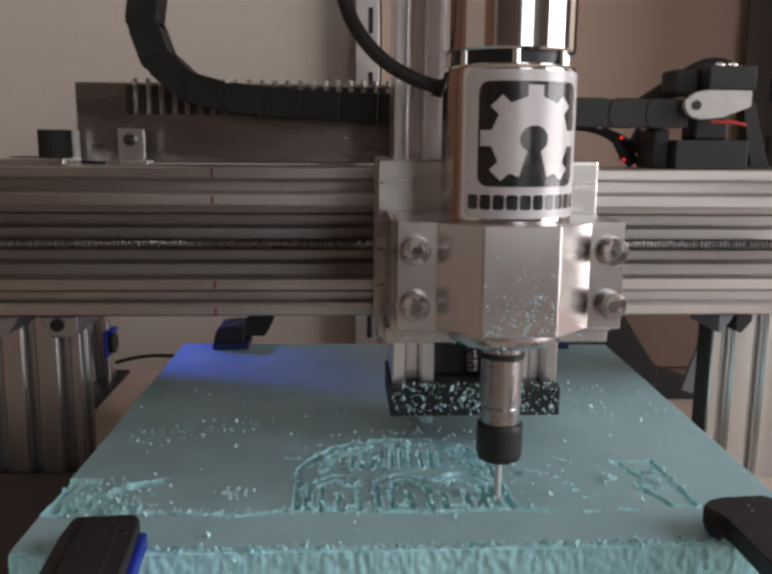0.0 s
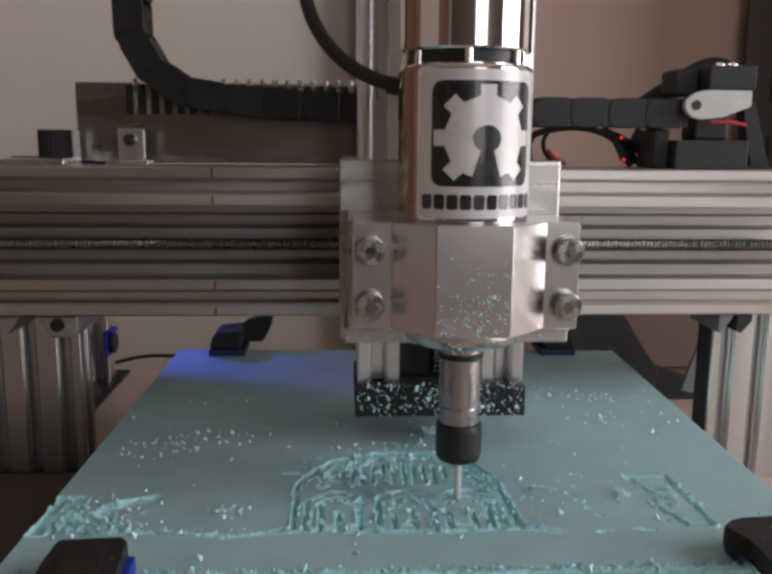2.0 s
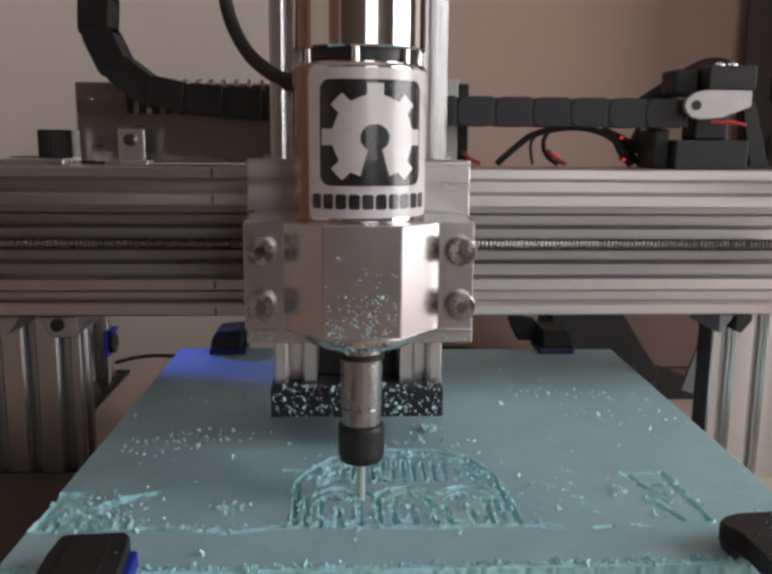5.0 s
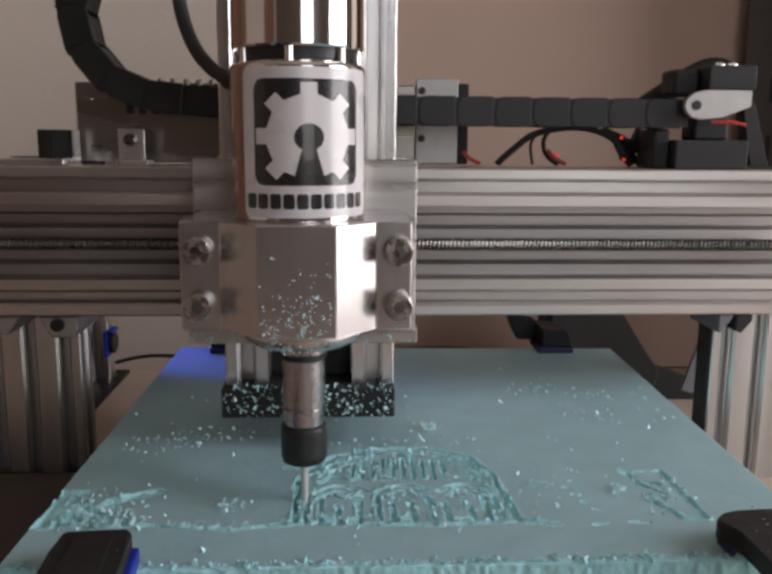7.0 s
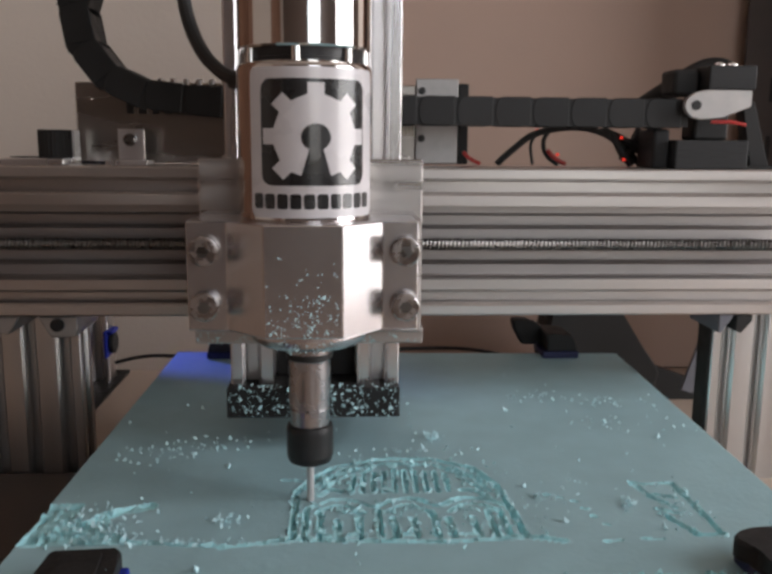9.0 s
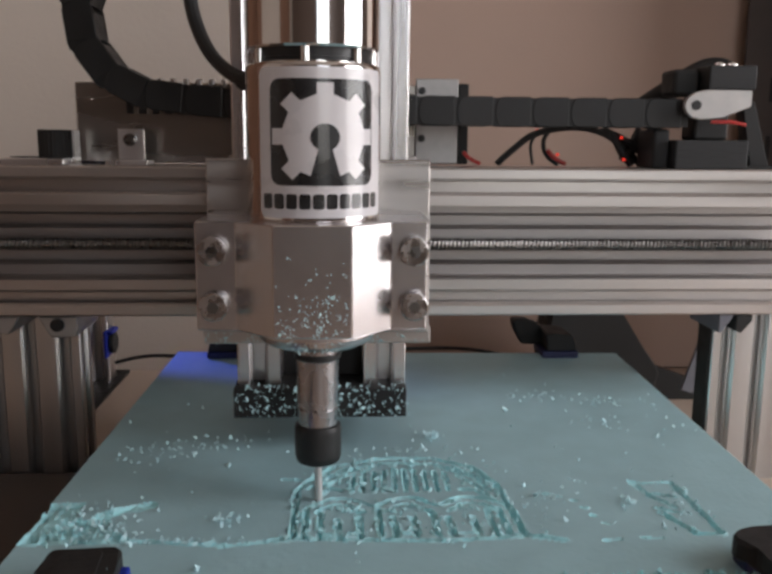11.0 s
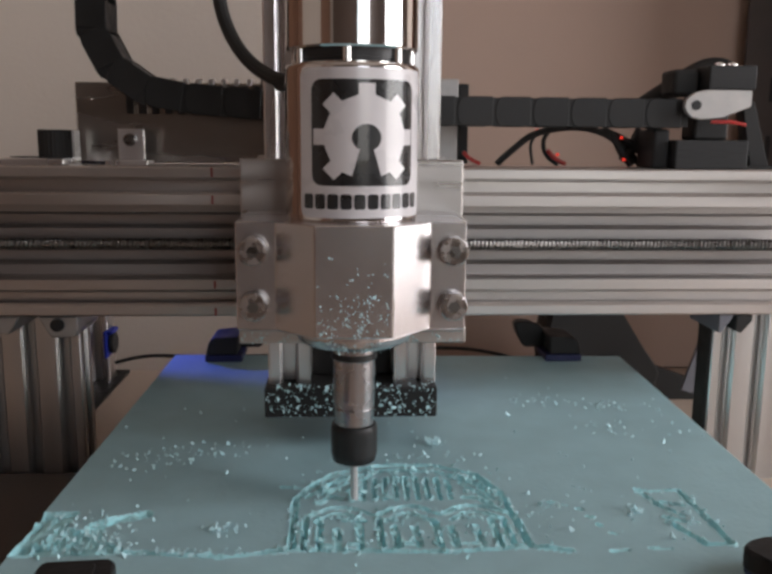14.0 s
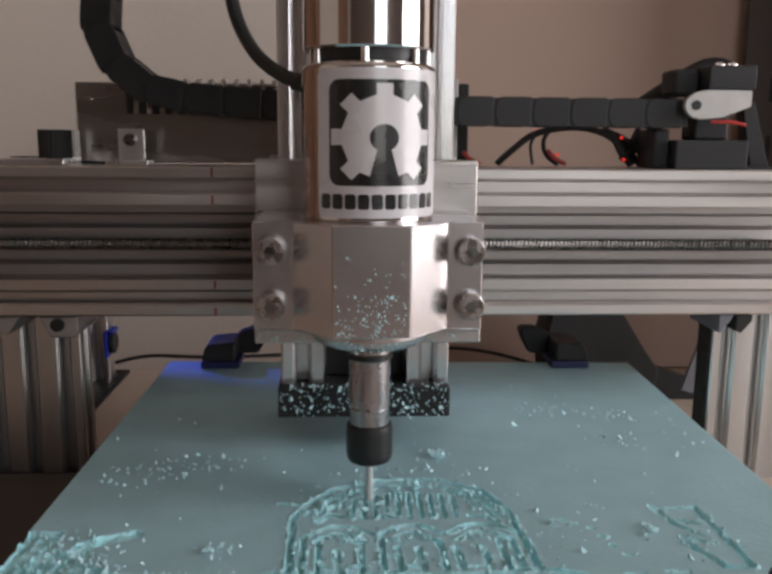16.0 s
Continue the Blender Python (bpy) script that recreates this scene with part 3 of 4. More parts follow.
# ---- the carriage that crosses the beam ----
carriage = thing("spindle_carriage", "aluminium milling carriage with an upright polished spindle", "milling carriage", (0, 0, 0))
CX, SY = 0.0635, 0.319
part("gantry_plate", box(0.016, 0.111, 0.4255, 0.4315, 0.044, 0.137, 0.0008), BRUSHED, carriage)
for x in (0.03, 0.097):
    for z in (0.075, 0.106):
        part("wheel", prism([(0.0095 * math.cos(k * math.pi / 10), 0.0095 * math.sin(k * math.pi / 10)) for k in range(20)], Matrix.Translation((x, 0.434, z)) @ Matrix.Rotation(radians(-90), 4, "X"), 0.007), BLACK, carriage, "black wheel riding in the rail")
part("upright_rail", prism(slot_profile(0.08, 0.04, (-0.03, -0.01, 0.01, 0.03), 0.02), Matrix.Translation((CX, 0.3835, 0.030)), 0.27), ALU_Z, carriage, "silver slotted upright rail")
part("end_plate", box(0.0222, 0.1036, 0.3756, 0.4255, 0.0156, 0.030, 0.0007), BLACK, carriage, "black end plate sprinkled with foam chips")
part("nut_block", box(CX - 0.0192, CX + 0.0192, 0.3975, 0.4032, 0.0305, 0.0570, 0.0006), BLACK, carriage, "black nut block in the trough")
part("upright_screw", leadscrew(0.2, 0.0034, 0.0022, Matrix.Translation((CX, 0.394, 0.031))), SCREW, carriage)
part("slide_plate", box(0.0150, 0.1115, 0.3600, 0.3660, 0.0580, 0.1370, 0.0007), BRUSHED, carriage, "brushed slide plate")
part("spacer_block", box(0.0185, 0.1075, 0.3200, 0.3598, 0.0702, 0.1150, 0.0006), BRUSHED, carriage)
part("under_lip", box(0.0170, 0.1095, 0.3300, 0.3596, 0.0632, 0.0700, 0.0006), BRUSHED, carriage)
mount_outline = [(-0.0430, 0.330), (-0.0430, 0.3005), (-0.0283, 0.3005), (-0.0138, 0.2860), (0.0138, 0.2860), (0.0283, 0.3005), (0.0415, 0.3005), (0.0415, 0.330)]
mount = part("spindle_mount", prism([(CX - 0.0005 + a, b) for a, b in mount_outline], Matrix.Translation((0, 0, 0.0758)), 0.0403, 0.0004), MILLED, carriage, "faceted milled aluminium spindle mount")


def socket_bolt(x, z):
    y = 0.3005
    ring = lambda r: [(r * math.cos(k * math.pi / 12), r * math.sin(k * math.pi / 12)) for k in range(24)]
    fwd = Matrix.Rotation(radians(90), 4, "X")
    b = part("bolt", prism(ring(0.0052), Matrix.Translation((x, y, z)) @ fwd, 0.0052, 0.0005), BOLT, mount, "steel socket bolt", True)
    part("socket", prism([(0.0023 * math.cos(k * math.pi / 3), 0.0023 * math.sin(k * math.pi / 3)) for k in range(6)], Matrix.Translation((x, y - 0.0051, z)) @ fwd, 0.0003), SCREW, b)


for x in (0.0266, 0.0997):
    for z in (0.1056, 0.0852):
        socket_bolt(x, z)

MX = CX - 0.0009
motor = part("spindle_motor", lathe([(0.0240, 0.1155), (0.0252, 0.1170), (0.0252, 0.1176), (0.0252, 0.1704), (0.0249, 0.1714), (0.0240, 0.1722), (0.0205, 0.1724), (0.0205, 0.1768), (0.0238, 0.1772), (0.0245, 0.1780), (0.0245, 0.1788), (0.0245, 0.2670), (0.0245, 0.268), (0.0230, 0.270)], MX, SY, 96), CHROME, carriage, "polished steel spindle motor", True)
part("vent_ring", lathe([(0.0212, 0.1728), (0.0212, 0.1742), (0.0216, 0.1742), (0.0216, 0.1770), (0.0212, 0.1771)], MX, SY, 64), NUT, motor, "dark vent ring", True)
for k in range(7):
    a = 2 * math.pi * (k + 0.15) / 7
    part("stud", lathe([(0.0017, 0.1722), (0.0017, 0.1774)], MX + 0.0222 * math.cos(a), SY + 0.0222 * math.sin(a), 12), CHROME, motor, "", True)

R0 = 0.0252


def wrap(name, pts, centre, material, parent, lift, rings=8, label=""):
    """A flat star-shaped outline (mm round the body, mm up), laid on the motor's round front."""
    ca, cz = centre
    bm = bmesh.new()
    put = lambda a, z: bm.verts.new((MX + (R0 + lift) * math.sin(a * MM / R0), SY - (R0 + lift) * math.cos(a * MM / R0), z * MM))
    dense = []
    for (a0, z0), (a1, z1) in zip(pts, pts[1:] + pts[:1]):
        n = max(1, int(math.hypot(a1 - a0, z1 - z0) / 1.0))
        dense += [(a0 + (a1 - a0) * k / n, z0 + (z1 - z0) * k / n) for k in range(n)]
    loops = [[put(ca + (a - ca) * (i + 1) / rings, cz + (z - cz) * (i + 1) / rings) for a, z in dense] for i in range(rings)]
    mid, n = put(ca, cz), len(dense)
    for k in range(n):
        bm.faces.new((mid, loops[0][k], loops[0][(k + 1) % n]))
        for a, b in zip(loops, loops[1:]):
            bm.faces.new((a[k], b[k], b[(k + 1) % n], a[(k + 1) % n]))
    ob = part(name, bm, material, parent, label, True)
    return ob


def round_rect(a0, a1, z0, z1, r, n=5):
    pts = []
    for ca, cz, q in ((a1 - r, z1 - r, 0), (a0 + r, z1 - r, 1), (a0 + r, z0 + r, 2), (a1 - r, z0 + r, 3)):
        pts += [(ca + r * math.cos((q + k / n) * math.pi / 2), cz + r * math.sin((q + k / n) * math.pi / 2)) for k in range(n + 1)]
    return pts


GA, GZ = 5.0, 146.4
label = wrap("label", round_rect(-20.6, 32.8, 117.8, 170.2, 3.0), (5.5, 144), WHITE, motor, 0.00010, 12, "white label with a black gear emblem")
wrap("emblem_field", round_rect(-15.3, 25.2, 129.3, 166.2, 4.0), (5.0, 147.3), INK, label, 0.00022, 10)
gear = []
for k in range(8):
    a = math.pi / 2 - k * math.pi / 4
    for da, rr in ((0.27, 14.6), (0.19, 14.8), (0.150, 18.7), (-0.150, 18.7), (-0.19, 14.8), (-0.27, 14.6)):
        gear.append((GA + rr * math.cos(a + da) * 1.05, GZ + rr * math.sin(a + da)))
wrap("emblem_gear", gear, (GA, GZ), WHITE, label, 0.00034, 10, "white toothed wheel")
wrap("emblem_hub", [(GA + 5.2 * math.cos(k * math.pi / 16), GZ - 0.2 + 4.7 * math.sin(k * math.pi / 16)) for k in range(32)], (GA, GZ), INK, label, 0.00046, 4)
wrap("emblem_wedge", [(GA - 2.2, GZ - 3.5), (GA + 2.2, GZ - 3.5), (GA + 6.2, GZ - 17.1), (GA - 6.2, GZ - 17.1)], (GA, GZ - 11), INK, label, 0.00046, 5)
for k in range(10):
    a = -18.9 + 4.84 * k
    wrap("lettering_bar", round_rect(a, a + 4.1, 121.0, 126.4, 0.9, 2), (a + 2.0, 123.7), INK, label, 0.00022, 3)

part("spindle_nose", lathe([(0.0079, 0.0290), (0.0080, 0.0398), (0.0077, 0.0402), (0.0083, 0.0408), (0.0083, 0.0600), (0.0087, 0.0606), (0.0087, 0.0757)], CX, SY, 48), STEEL, carriage, "turned steel spindle nose", True)
part("shaft_seal", lathe([(0.0084, 0.0602), (0.0091, 0.0606), (0.0091, 0.0626), (0.0086, 0.0630)], CX, SY, 40), NUT, carriage, "thin dark seal ring", True)
part("clamp_collar", lathe([(0.0150, 0.0668), (0.0200, 0.0676), (0.0224, 0.0694), (0.0230, 0.0715), (0.0230, 0.0757)], CX, SY, 64), MILLED, carriage, "rounded collar under the mount", True)
part("collet_nut", lathe([(0.0064, 0.0168), (0.0086, 0.0180), (0.0093, 0.0205), (0.0094, 0.0312), (0.0090, 0.0330), (0.0080, 0.0336)], CX, SY, 40), NUT, carriage, "dark collet nut", True)
part("end_mill", join(lathe([(0.0015, -0.0018), (0.0015, 0.0152)], CX, SY, 16), lathe([(0.00158, -0.0015), (0.0013, 0.0005), (0.00158, 0.0025), (0.0013, 0.0045), (0.00158, 0.0065)], CX, SY, 12)), MILL, carriage, "slim steel end mill", True)
chips("swarf", [(CX - 0.004, 0.2857, 0.0795, 0.010, 0.00005, 0.0035, 70), (CX + 0.002, 0.2857, 0.0870, 0.011, 0.00005, 0.0045, 75), (CX + 0.004, 0.2857, 0.097, 0.009, 0.00005, 0.008, 22)], carriage, 31, "foam specks on the mount", (0.0003, 0.0007), SPECK, (CX - 0.0135, CX + 0.0125, 0.0))
chips("swarf", [(CX + dx, 0.3755, 0.023, 0.012, 0.0002, 0.0068, 120) for dx in (-0.027, 0.0, 0.027)] + [(CX, 0.377, 0.0303, 0.022, 0.002, 0.0004, 70)], carriage, 33, "foam specks on the black plate", (0.0003, 0.0011), SPECK, (0.0226, 0.1032, 0.0))
chips("swarf", [(CX, 0.3297, 0.0664, 0.026, 0.0001, 0.003, 260), (CX, SY - 0.0225, 0.0700, 0.006, 0.0004, 0.002, 30)], carriage, 35, "foam specks under the mount", (0.0003, 0.0008), SPECK, (0.0178, 0.1085, 0.0))

# ---- cables and chain ----
cable = thing("spindle_cable", "black rubber cable running up from the spindle", "cable", (0, 0, 0))
part("cord", tube([(0.0, 0.0, 0.0), (-0.0125, 0.0, 0.0040), (-0.0250, 0.0, 0.0115), (-0.0345, 0.0, 0.0225), (-0.0400, 0.0, 0.0360), (-0.0425, 0.0, 0.060)], 0.0029), RUBBER, cable)
part("grommet", tube([(0.003, 0.0, -0.0008), (-0.004, 0.0, 0.0006)], 0.0036, 12, 3), RUBBER, cable)

PITCH, NLINK, CHAIN_Y, RUN_Z, BEND_R = 0.0205, 31, 0.4590, 0.1603, 0.0420
CHAIN_X = 0.1830
chain = thing("cable_chain", "black plastic drag chain looping over the beam", "cable chain")


def link_mesh():
    h, w, n = 0.0078, 0.0115, 7
    pts = [(PITCH - 0.0042 + 0.0038 * math.cos(-math.pi / 2 + math.pi * k / n), h * math.sin(-math.pi / 2 + math.pi * k / n)) for k in range(n + 1)]
    pts += [(0.0004, h), (0.0004, -h)]
    to_y = Matrix(((1, 0, 0, 0), (0, 0, 1, -w), (0, 1, 0, 0), (0, 0, 0, 1)))
    a = prism(pts, to_y, 0.0022, 0.0005)
    b = prism(pts, Matrix.Translation((0, 2 * w - 0.0022, 0)) @ to_y, 0.0022, 0.0005)
    c = box(0.001, PITCH - 0.006, -w + 0.0018, w - 0.0018, -h + 0.0004, -h + 0.0024)
    e = box(0.001, PITCH - 0.006, -w + 0.0018, w - 0.0018, h - 0.0024, h - 0.0004)
    f = box(0.002, PITCH - 0.003, -w + 0.0030, w - 0.0030, -0.0040, 0.0040)
    inner = [(-0.0035, h - 0.0006), (-0.0035, -h + 0.0006), (PITCH + 0.0035, -h + 0.0006), (PITCH + 0.0035, h - 0.0006)]
    g = prism(inner, Matrix.Translation((0, 0.0005, 0)) @ to_y, 0.0015)
    i = prism(inner, Matrix.Translation((0, 2 * w - 0.0026, 0)) @ to_y, 0.0015)
    return mesh_of(join(a, b, c, e, f, g, i), CHAIN)


links = []
lm = link_mesh()
for k in range(NLINK):
    ob = new("link", lm)
    ob.parent = chain
    links.append(ob)

# ---- things behind the beam ----
case = thing("metal_case", "brushed steel electronics case with cooling slots", "electronics case")
part("body", box(-0.1520, 0.0665, 0.4900, 0.5600, BEAM_HI + 0.0005, 0.1762, 0.0009), BOX_STEEL, case)
for k in range(21):
    x = -0.1225 + 0.0072 * k
    part("vent_edge", box(x + 0.0037, x + 0.0046, 0.4889, 0.4899, 0.1585, 0.1745, 0.0002), BOX_STEEL, case, "pressed slot edge")
    part("vent_slot", box(x - 0.0008, x + 0.0034, 0.4893, 0.4905, 0.1585, 0.1745, 0.0002), NUT, case)
    part("vent_rib", box(x + 0.0030, x + 0.0058, 0.4886, 0.4960, 0.1748, 0.1785, 0.0006), ALU_Z, case, "bright pressed rib")
part("rivet", lathe([(0.0012, 0.0), (0.0008, 0.0006)], 0, 0, 10), CHROME, case).matrix_local = Matrix.Translation((-0.1435, 0.4898, 0.1665)) @ Matrix.Rotation(radians(90), 4, "X")
part("end_flange", box(0.0420, 0.0665, 0.4868, 0.4897, BEAM_HI + 0.001, 0.1798, 0.0005), WORN, case, "bright bent end flange")
for z in (0.1460, 0.1730):
    part("screw", lathe([(0.0022, 0.0), (0.0016, 0.0012)], 0, 0, 12), NUT, case).matrix_local = Matrix.Translation((0.0375 + 0.008, 0.4866, z)) @ Matrix.Rotation(radians(90), 4, "X")
part("corner_post", box(0.0675, 0.0735, 0.492, 0.500, BEAM_HI + 0.0005, 0.1775, 0.0008), BLACK, case, "black corner piece")

brk = thing("angle_bracket", "small aluminium angle bracket with one bolt", "bracket")
part("upright_tab", box(-0.1240, -0.1095, 0.4700, 0.4725, BEAM_HI + 0.0025, 0.1500, 0.0005), ALU_Z, brk)
part("foot", box(-0.1275, -0.1050, 0.4560, 0.4725, BEAM_HI, BEAM_HI + 0.0025, 0.0004), ALU_Z, brk)
part("bolt", lathe([(0.0034, 0.0), (0.0034, 0.0022), (0.0026, 0.0030)], 0, 0, 16), SCREW, brk, "", True).matrix_local = Matrix.Translation((-0.1170, 0.4700, 0.1440)) @ Matrix.Rotation(radians(90), 4, "X")

knob = thing("adjuster_knob", "black ribbed knob on a pale metal plate", "knob")
part("plate", box(-0.1800, -0.1465, 0.4480, 0.4780, BEAM_HI, BEAM_HI + 0.0036, 0.0006), ALU_Z, knob, "pale metal plate")
part("grip", prism([((0.0088 if k % 2 else 0.0083) * math.cos(k * math.pi / 24), (0.0088 if k % 2 else 0.0083) * math.sin(k * math.pi / 24)) for k in range(48)], Matrix.Translation((-0.1552, 0.462, BEAM_HI + 0.0036)), 0.0150, 0.0004), BLACK, knob)
part("washer", lathe([(0.0080, 0.0), (0.0080, 0.0008)], -0.1710, 0.462, 20), NUT, knob).matrix_local = Matrix.Translation((0, 0, BEAM_HI + 0.0036))
part("white_tab", box(-0.1512, -0.1486, 0.474, 0.484, BEAM_HI, 0.1490, 0.0003), WHITE, knob, "white plastic tab")

hold = thing("chain_holder", "dark grey printed holder with a pale metal lever", "chain holder")
part("base_block", box(0.1795, 0.2200, 0.4450, 0.4750, BEAM_HI, 0.1463, 0.0009), PRINT, hold)
part("side_block", box(0.1700, 0.1790, 0.4520, 0.4780, BEAM_HI, 0.1520, 0.0015), PRINT, hold)
part("neck", box(0.1935, 0.2130, 0.4560, 0.4740, 0.1463, 0.1710, 0.0015), BLACK, hold)
part("top_block", box(0.1940, 0.2200, 0.4420, 0.4700, 0.1727, 0.1855, 0.0009), PRINT, hold)
part("rear_block", box(0.1790, 0.1938, 0.4520, 0.4720, 0.1700, 0.1840, 0.0020), BLACK, hold)
lev = [(0.1820, 0.1610), (0.1808, 0.1645), (0.1822, 0.1682), (0.1860, 0.1710), (0.1920, 0.1726), (0.2170, 0.1726), (0.2172, 0.1640), (0.2020, 0.1580), (0.1900, 0.1570), (0.1850, 0.1582)]
lever = part("lever", prism(lev, Matrix(((1, 0, 0, 0), (0, 0, 1, 0.4400), (0, 1, 0, 0), (0, 0, 0, 1))), 0.0040, 0.0005), WORN, hold, "pale worn metal lever")
part("pivot_hole", lathe([(0.0026, 0.0), (0.0026, 0.0004)], 0, 0, 18), NUT, lever).matrix_local = Matrix.Translation((0.1872, 0.4399, 0.1645)) @ Matrix.Rotation(radians(90), 4, "X")
for x in (0.2035, 0.2105):
    part("screw_head", lathe([(0.0028, 0.0), (0.0028, 0.0012), (0.0018, 0.0022)], x, 0.452, 16), CHROME, hold, "", True).matrix_local = Matrix.Translation((0, 0, 0.1855))
part("hose", tube([(0.1700, 0.484, 0.1610), (0.1770, 0.484, 0.1665), (0.1880, 0.484, 0.1738), (0.2018, 0.484, 0.1827), (0.2110, 0.484, 0.1868), (0.2180, 0.482, 0.1868), (0.2225, 0.478, 0.1830), (0.2240, 0.474, 0.1770)], 0.0062, 14, 8), BLACK, hold, "thick curved black hose", True)
part("rear_bracket", prism([(0.1725, 0.1310), (0.1800, 0.1310), (0.1850, 0.1560), (0.1780, 0.1600)], Matrix(((1, 0, 0, 0), (0, 0, 1, 0.4790), (0, 1, 0, 0), (0, 0, 0, 1))), 0.005, 0.0005), BLACK, hold, "slanting black rear bracket")
part("strut", prism([(0.2215, 0.1680), (0.2285, 0.1680), (0.2400, 0.1310), (0.2290, 0.1310)], Matrix(((1, 0, 0, 0), (0, 0, 1, 0.4600), (0, 1, 0, 0), (0, 0, 0, 1))), 0.010, 0.0005), BLACK, hold, "slanting black strut")
part("foot_plate", box(0.2205, 0.2500, 0.4560, 0.4760, BEAM_HI, BEAM_HI + 0.0018, 0.0004), BLACK, hold)


def wire(points, r, material, label):
    return tagged(part("wire", tube(points, r, 8, 8), material, None), label, "wire", group="wires behind the beam")


Z0 = BEAM_HI
wire([(0.0905, 0.489, Z0 + 0.001), (0.0985, 0.486, 0.1395), (0.111, 0.482, 0.1490), (0.132, 0.480, 0.1530), (0.150, 0.481, 0.1500), (0.163, 0.483, 0.1420), (0.176, 0.486, Z0 + 0.001)], 0.0020, RUBBER, "black looping wire behind the beam")
wire([(0.121, 0.486, 0.1520), (0.117, 0.486, 0.1450), (0.119, 0.486, 0.1370), (0.126, 0.486, Z0 + 0.001)], 0.0013, RUBBER, "thin black hanging wire")
wire([(0.114, 0.488, 0.1500), (0.110, 0.488, 0.1430), (0.1115, 0.488, Z0 + 0.001)], 0.0009, RUBBER, "thin black hanging wire")
wire([(0.119, 0.484, 0.1400), (0.123, 0.484, 0.1355), (0.130, 0.484, Z0 + 0.0013)], 0.0013, REDWIRE, "red wire curling behind the beam")
wire([(0.198, 0.4445, 0.1560), (0.208, 0.4440, 0.1560), (0.2170, 0.4450, 0.1545)], 0.0010, REDWIRE, "thin red wire under the lever")
wire([(0.156, 0.480, 0.1500), (0.161, 0.480, 0.1400), (0.168, 0.480, Z0 + 0.001)], 0.0022, RUBBER, "black bundled wire behind the beam")
wire([(0.070, 0.486, 0.1385), (0.074, 0.486, 0.1345), (0.080, 0.486, Z0 + 0.0012)], 0.0012, REDWIRE, "red wire beside the metal case")
wire([(0.150, 0.4815, 0.1520), (0.1627, 0.4812, 0.1462), (0.1703, 0.4812, 0.1417), (0.1785, 0.4812, Z0 + 0.0022)], 0.0021, RUBBER, "black wire bending down behind the beam")
wire([(0.1735, 0.4825, 0.1520), (0.1690, 0.4835, 0.1420), (0.1640, 0.4835, Z0 + 0.0035)], 0.0034, RUBBER, "thick black sleeve behind the beam")
for x, y, z in ((0.1130, 0.4860, 0.1500), (0.1247, 0.4825, 0.1365), (0.1605, 0.4780, 0.1465), (0.1625, 0.4780, 0.1340)):
    lamp = tagged(part("indicator_lamp", lathe([(0.0006, 0.0), (0.0010, 0.0004), (0.0010, 0.0012), (0.0005, 0.0017)], 0, 0, 10), RED_LED), "small glowing red indicator lamp", "indicator lamp", group="red indicator lamps")
    lamp.location = (x, y, z)

# ---- behind and below the beam ----
# unseen plates added to keep the blue light off wall and bench
housing = thing("lamp_blockers", "unseen black plates added to block the blue lamp's light", "lamp housing")
part("plate", box(-0.275, -0.170, 0.667, 0.669, 0.020, 0.126, 0.0004), BLACK, housing)
part("shade", prism([(-0.2265, 0.6433), (-0.0912, 0.5915), (-0.1280, 0.5360), (-0.2633, 0.5878)], Matrix.Translation((0, 0, 0.089)), 0.001), BLACK, housing, "unseen black sheet added to cut the blue light's edge")
part("side_shade", box(-0.275, -0.1585, 0.540, 0.660, 0.0565, 0.0575), BLACK, housing, "unseen black sheet added to keep blue light off the bench")
part("bracket", box(-0.262, -0.225, 0.590, 0.667, 0.0902, 0.0915), BLACK, housing)
part("stem", box(-0.275, -0.268, 0.6665, 0.6695, -0.0622, 0.020), BLACK, housing)
rear = thing("rear_post", "slim aluminium post on a dark foot", "post")
part("rail", prism(slot_profile(0.020, 0.020, (0.0,)), Matrix.Translation((-0.2104, 0.698, -0.0622)), 0.16), ALU_Z, rear)
part("foot", box(-0.290, -0.193, 0.560, 0.736, BENCH_Z, -0.0622, 0.0008), BLACK, rear, "flat dark foot plate")
blue = thing("blue_roller", "blue plastic bracket holding a grey roller", "roller")
part("bracket", box(-0.2022, -0.1995, 0.690, 0.712, -0.040, -0.0165, 0.001), BLUE, blue)
part("top_tab", box(-0.1995, -0.1950, 0.692, 0.712, -0.0195, -0.0165, 0.0006), BLUE, blue)
part("roller", prism([(0.0092 * math.cos(k * math.pi / 12), 0.0092 * math.sin(k * math.pi / 12)) for k in range(24)], Matrix(((0, 0, 1, -0.1994), (1, 0, 0, 0.702), (0, 1, 0, -0.0285), (0, 0, 0, 1))), 0.0045, 0.0008), PRINT, blue, "dark grey roller", True)
lead = tagged(part("power_lead", tube([(-0.1960, 0.70, -0.046), (-0.165, 0.70, -0.0400), (-0.110, 0.70, -0.0415), (-0.02, 0.705, -0.040), (0.10, 0.705, -0.036), (0.17, 0.700, -0.050), (0.20, 0.70, BENCH_Z + 0.0015)], 0.0016, 8, 8), RUBBER), "thin black lead sagging behind the bed", "cable")

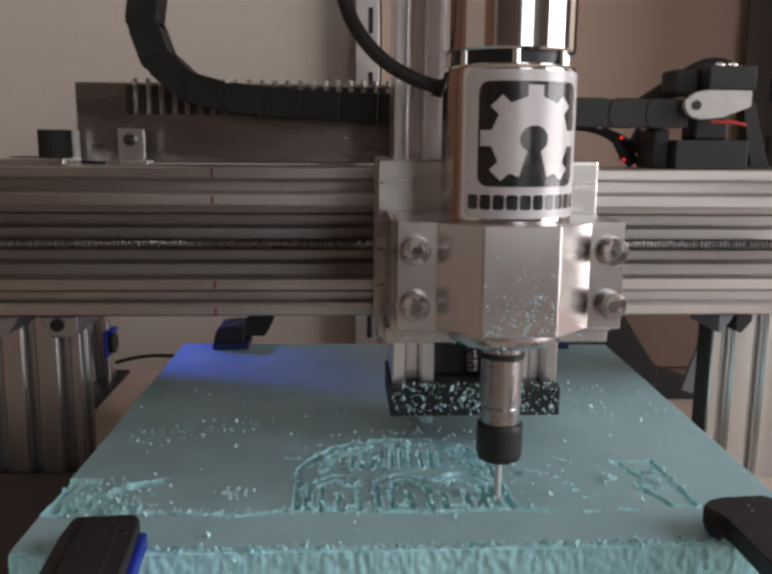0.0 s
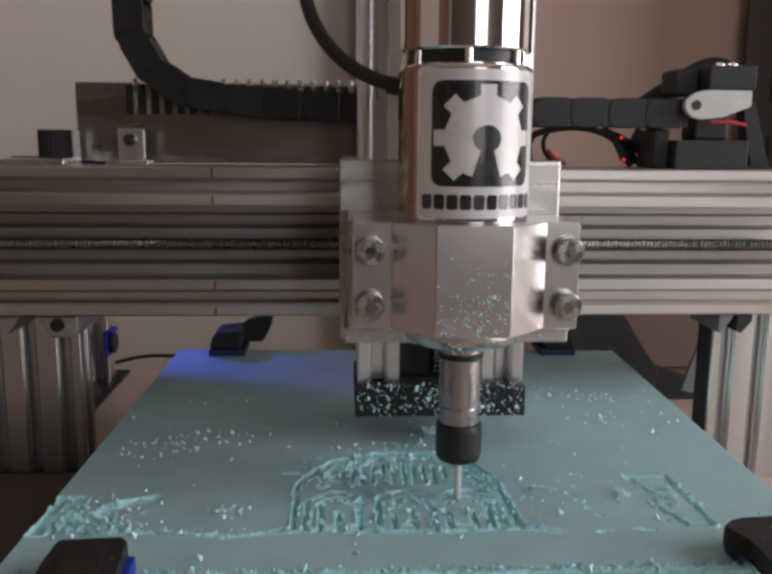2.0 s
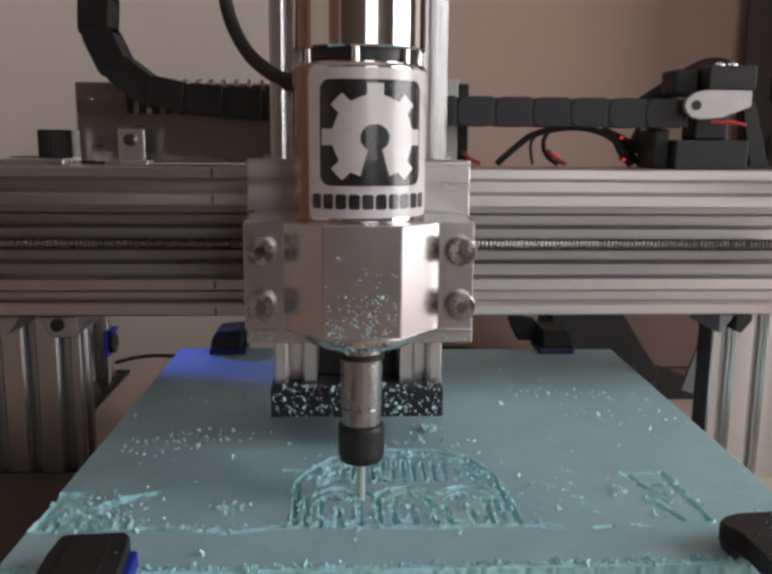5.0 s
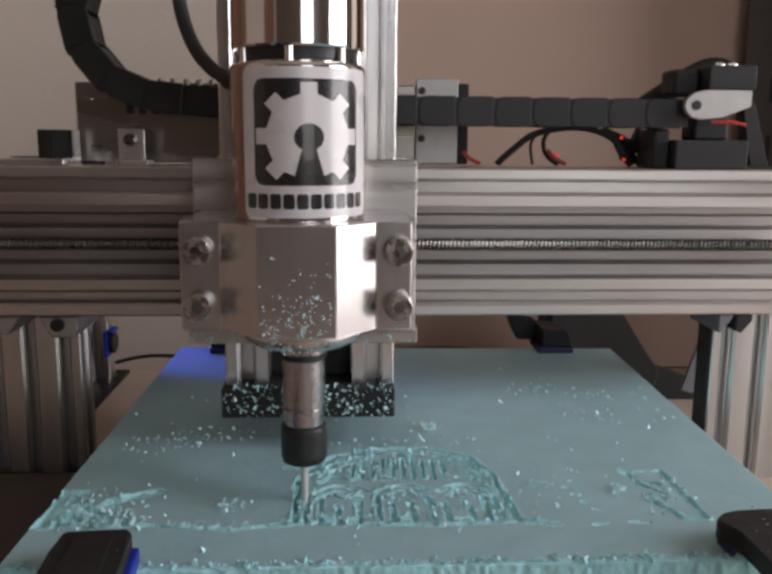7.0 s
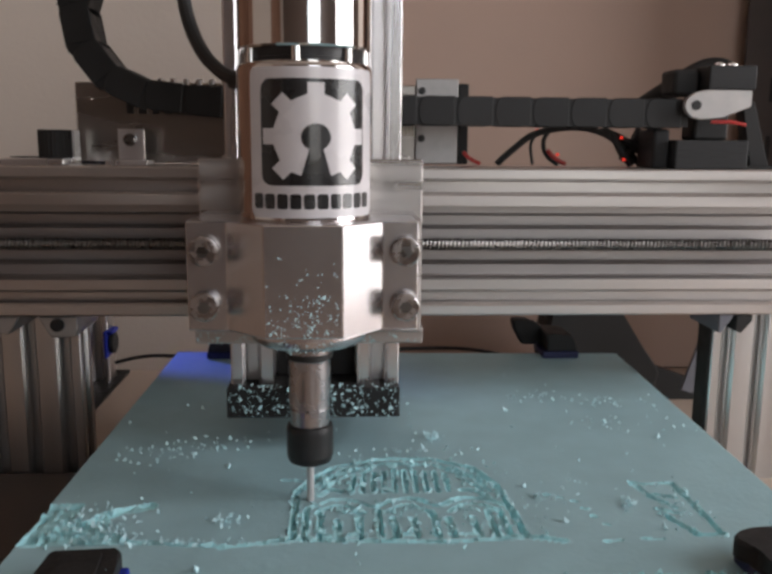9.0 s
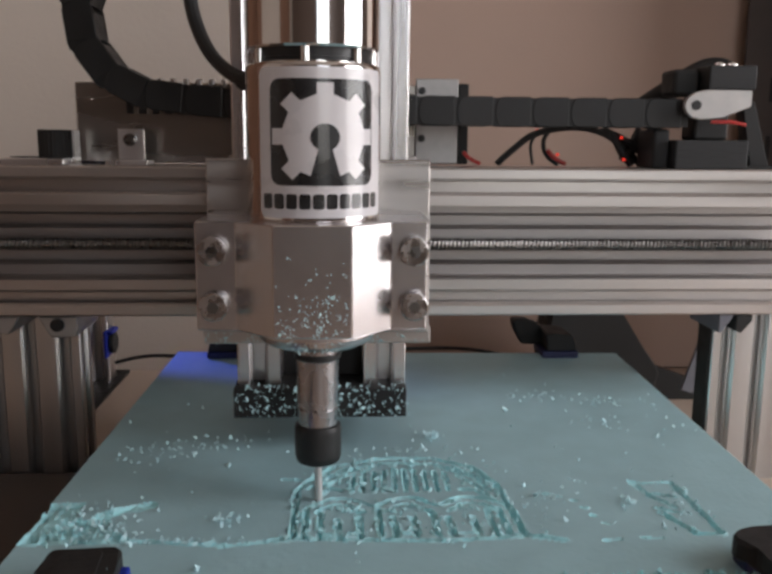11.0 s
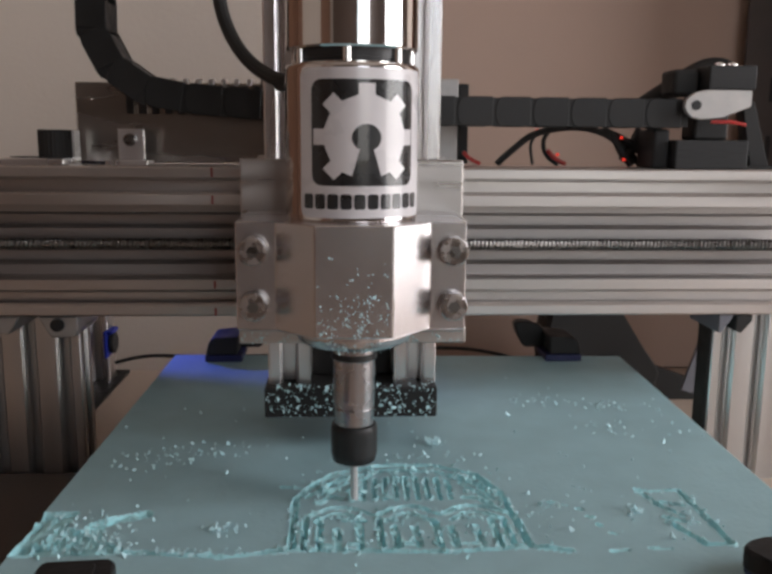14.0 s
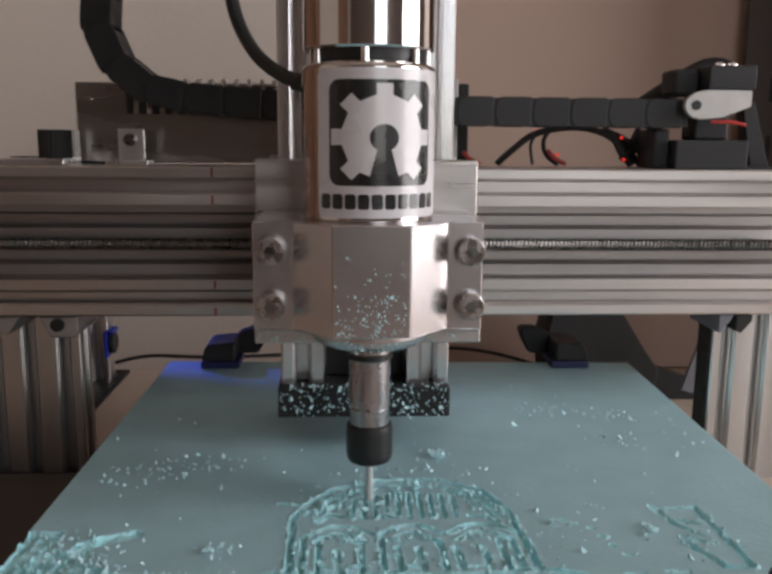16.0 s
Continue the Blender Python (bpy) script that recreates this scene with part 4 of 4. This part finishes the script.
arm = thing("dark_arm", "large dark plastic arm bending down behind the bed", "machine arm")
fl = Matrix(((1, 0, 0, 0), (0, 0, 1, 0.640), (0, 1, 0, 0), (0, 0, 0, 1)))
part("upper_arm", prism([(0.172, 0.040), (0.205, 0.045), (0.224, 0.004), (0.243, -0.020), (0.259, -0.040), (0.252, BENCH_Z), (0.165, BENCH_Z), (0.160, -0.015)], fl, 0.035, 0.003), BLACK, arm)
part("base", prism([(0.236, -0.030), (0.262, -0.039), (0.300, -0.052), (0.305, BENCH_Z), (0.236, BENCH_Z)], Matrix.Translation((0, 0.004, 0)) @ fl, 0.012, 0.001), BLACK, arm, "low dark base")
part("pale_fin", prism([(0.2592, -0.043), (0.2690, -0.046), (0.2735, -0.003), (0.2712, -0.003)], Matrix(((1, 0, 0, 0), (0, 0, 1, 0.600), (0, 1, 0, 0), (0, 0, 0, 1))), 0.003, 0.0005), SLATE, arm, "grey thin fin")

foot = thing("corner_foot", "dark bracket foot with a pale wire edge", "machine foot")
part("block", box(-0.235, -0.126, 0.20, 0.482, BENCH_Z, -0.054, 0.002), FLOOR, foot)
part("wire_edge", tube([(-0.2000, 0.393, -0.050), (-0.1815, 0.393, -0.046), (-0.1830, 0.393, BENCH_Z + 0.002)], 0.0007, 6, 4), SCREW, foot)


# ---- what moves ----
TIMES = (0.0, 0.5, 1.0, 1.5, 2.0, 2.5, 3.0, 3.5, 4.0, 4.5, 5.0, 5.5, 5.8, 6.3, 6.5, 7.0, 7.5, 8.0, 8.5, 9.0, 9.2, 10.2, 11.3, 11.5, 12.0, 12.5, 13.0, 13.5, 14.0, 14.5, 15.0, 15.5, 16.0)
ACROSS = (0.0, 1.1, -3.6, -9.8, -16.7, -22.3, -28.2, -35.9, -43.0, -49.5, -56.3, -63.0, -67.2, -73.6, -75.2, -79.3, -79.1, -77.5, -78.3, -76.9, -76.7, -75.0, -72.6, -71.5, -67.9, -64.9, -64.7, -59.4, -59.2, -57.6, -57.6, -57.6, -53.0)
ALONG = (0.0, -8.7, -13.4, -17.1, -17.1, -15.8, -13.5, -18.0, -18.3, -16.8, -13.6, -16.6, -17.8, -13.8, -12.6, -11.3, -13.3, -14.4, -17.6, -24.7, -26.6, -25.2, -23.8, -26.3, -33.9, -32.1, -39.9, -40.0, -32.1, -26.4, -35.5, -43.5, -48.5)


def chain_pose(d, across):
    """Where the chain stands d metres from its fixed end, when the carriage is across by that much."""
    bend = -0.0620 + across * 0.44
    run = CHAIN_X - bend
    if d < run:
        left = run - d
        lift = 0.0065 * math.exp(-left / 0.05)
        return CHAIN_X - d, RUN_Z + lift
    a = (d - run) / BEND_R
    if a < math.pi:
        return bend - BEND_R * math.sin(a), RUN_Z + 0.0065 + BEND_R * (1 - math.cos(a))
    return bend + (d - run - math.pi * BEND_R), RUN_Z + 0.0065 + 2 * BEND_R


def motions():
    walk(carriage, [(t, pose(a * MM, 0, 0)) for t, a in zip(TIMES, ACROSS)])
    walk(foam, [(t, pose(0, b * MM, 0)) for t, b in zip(TIMES, ALONG)])
    for c in (near_left, near_right, far_left, far_right):
        base = c.matrix_basis.copy()
        walk(c, [(t, Matrix.Translation((0, b * MM, 0)) @ base) for t, b in zip(TIMES, ALONG)])
    walk(cable, [(t, pose(0.0398 + a * MM - 0.0032 * (max(0.0, -a) / 79.3) ** 0.6, 0.335, 0.1655 + 0.002 * (max(0.0, -a) / 79.3) ** 0.6, 0, 0, -50 * (max(0.0, -a) / 79.3) ** 0.5)) for t, a in zip(TIMES, ACROSS)])
    for k, ob in enumerate(links):
        rows = []
        for t, a in zip(TIMES, ACROSS):
            x0, z0 = chain_pose(k * PITCH, a * MM)
            x1, z1 = chain_pose((k + 1) * PITCH, a * MM)
            tilt = math.degrees(math.atan2(z0 - z1, x1 - x0))
            if tilt > 90.5:
                tilt -= 360
            rows.append((t, pose(x0, CHAIN_Y, z0, 0, tilt, 0)))
        walk(ob, rows)


motions()
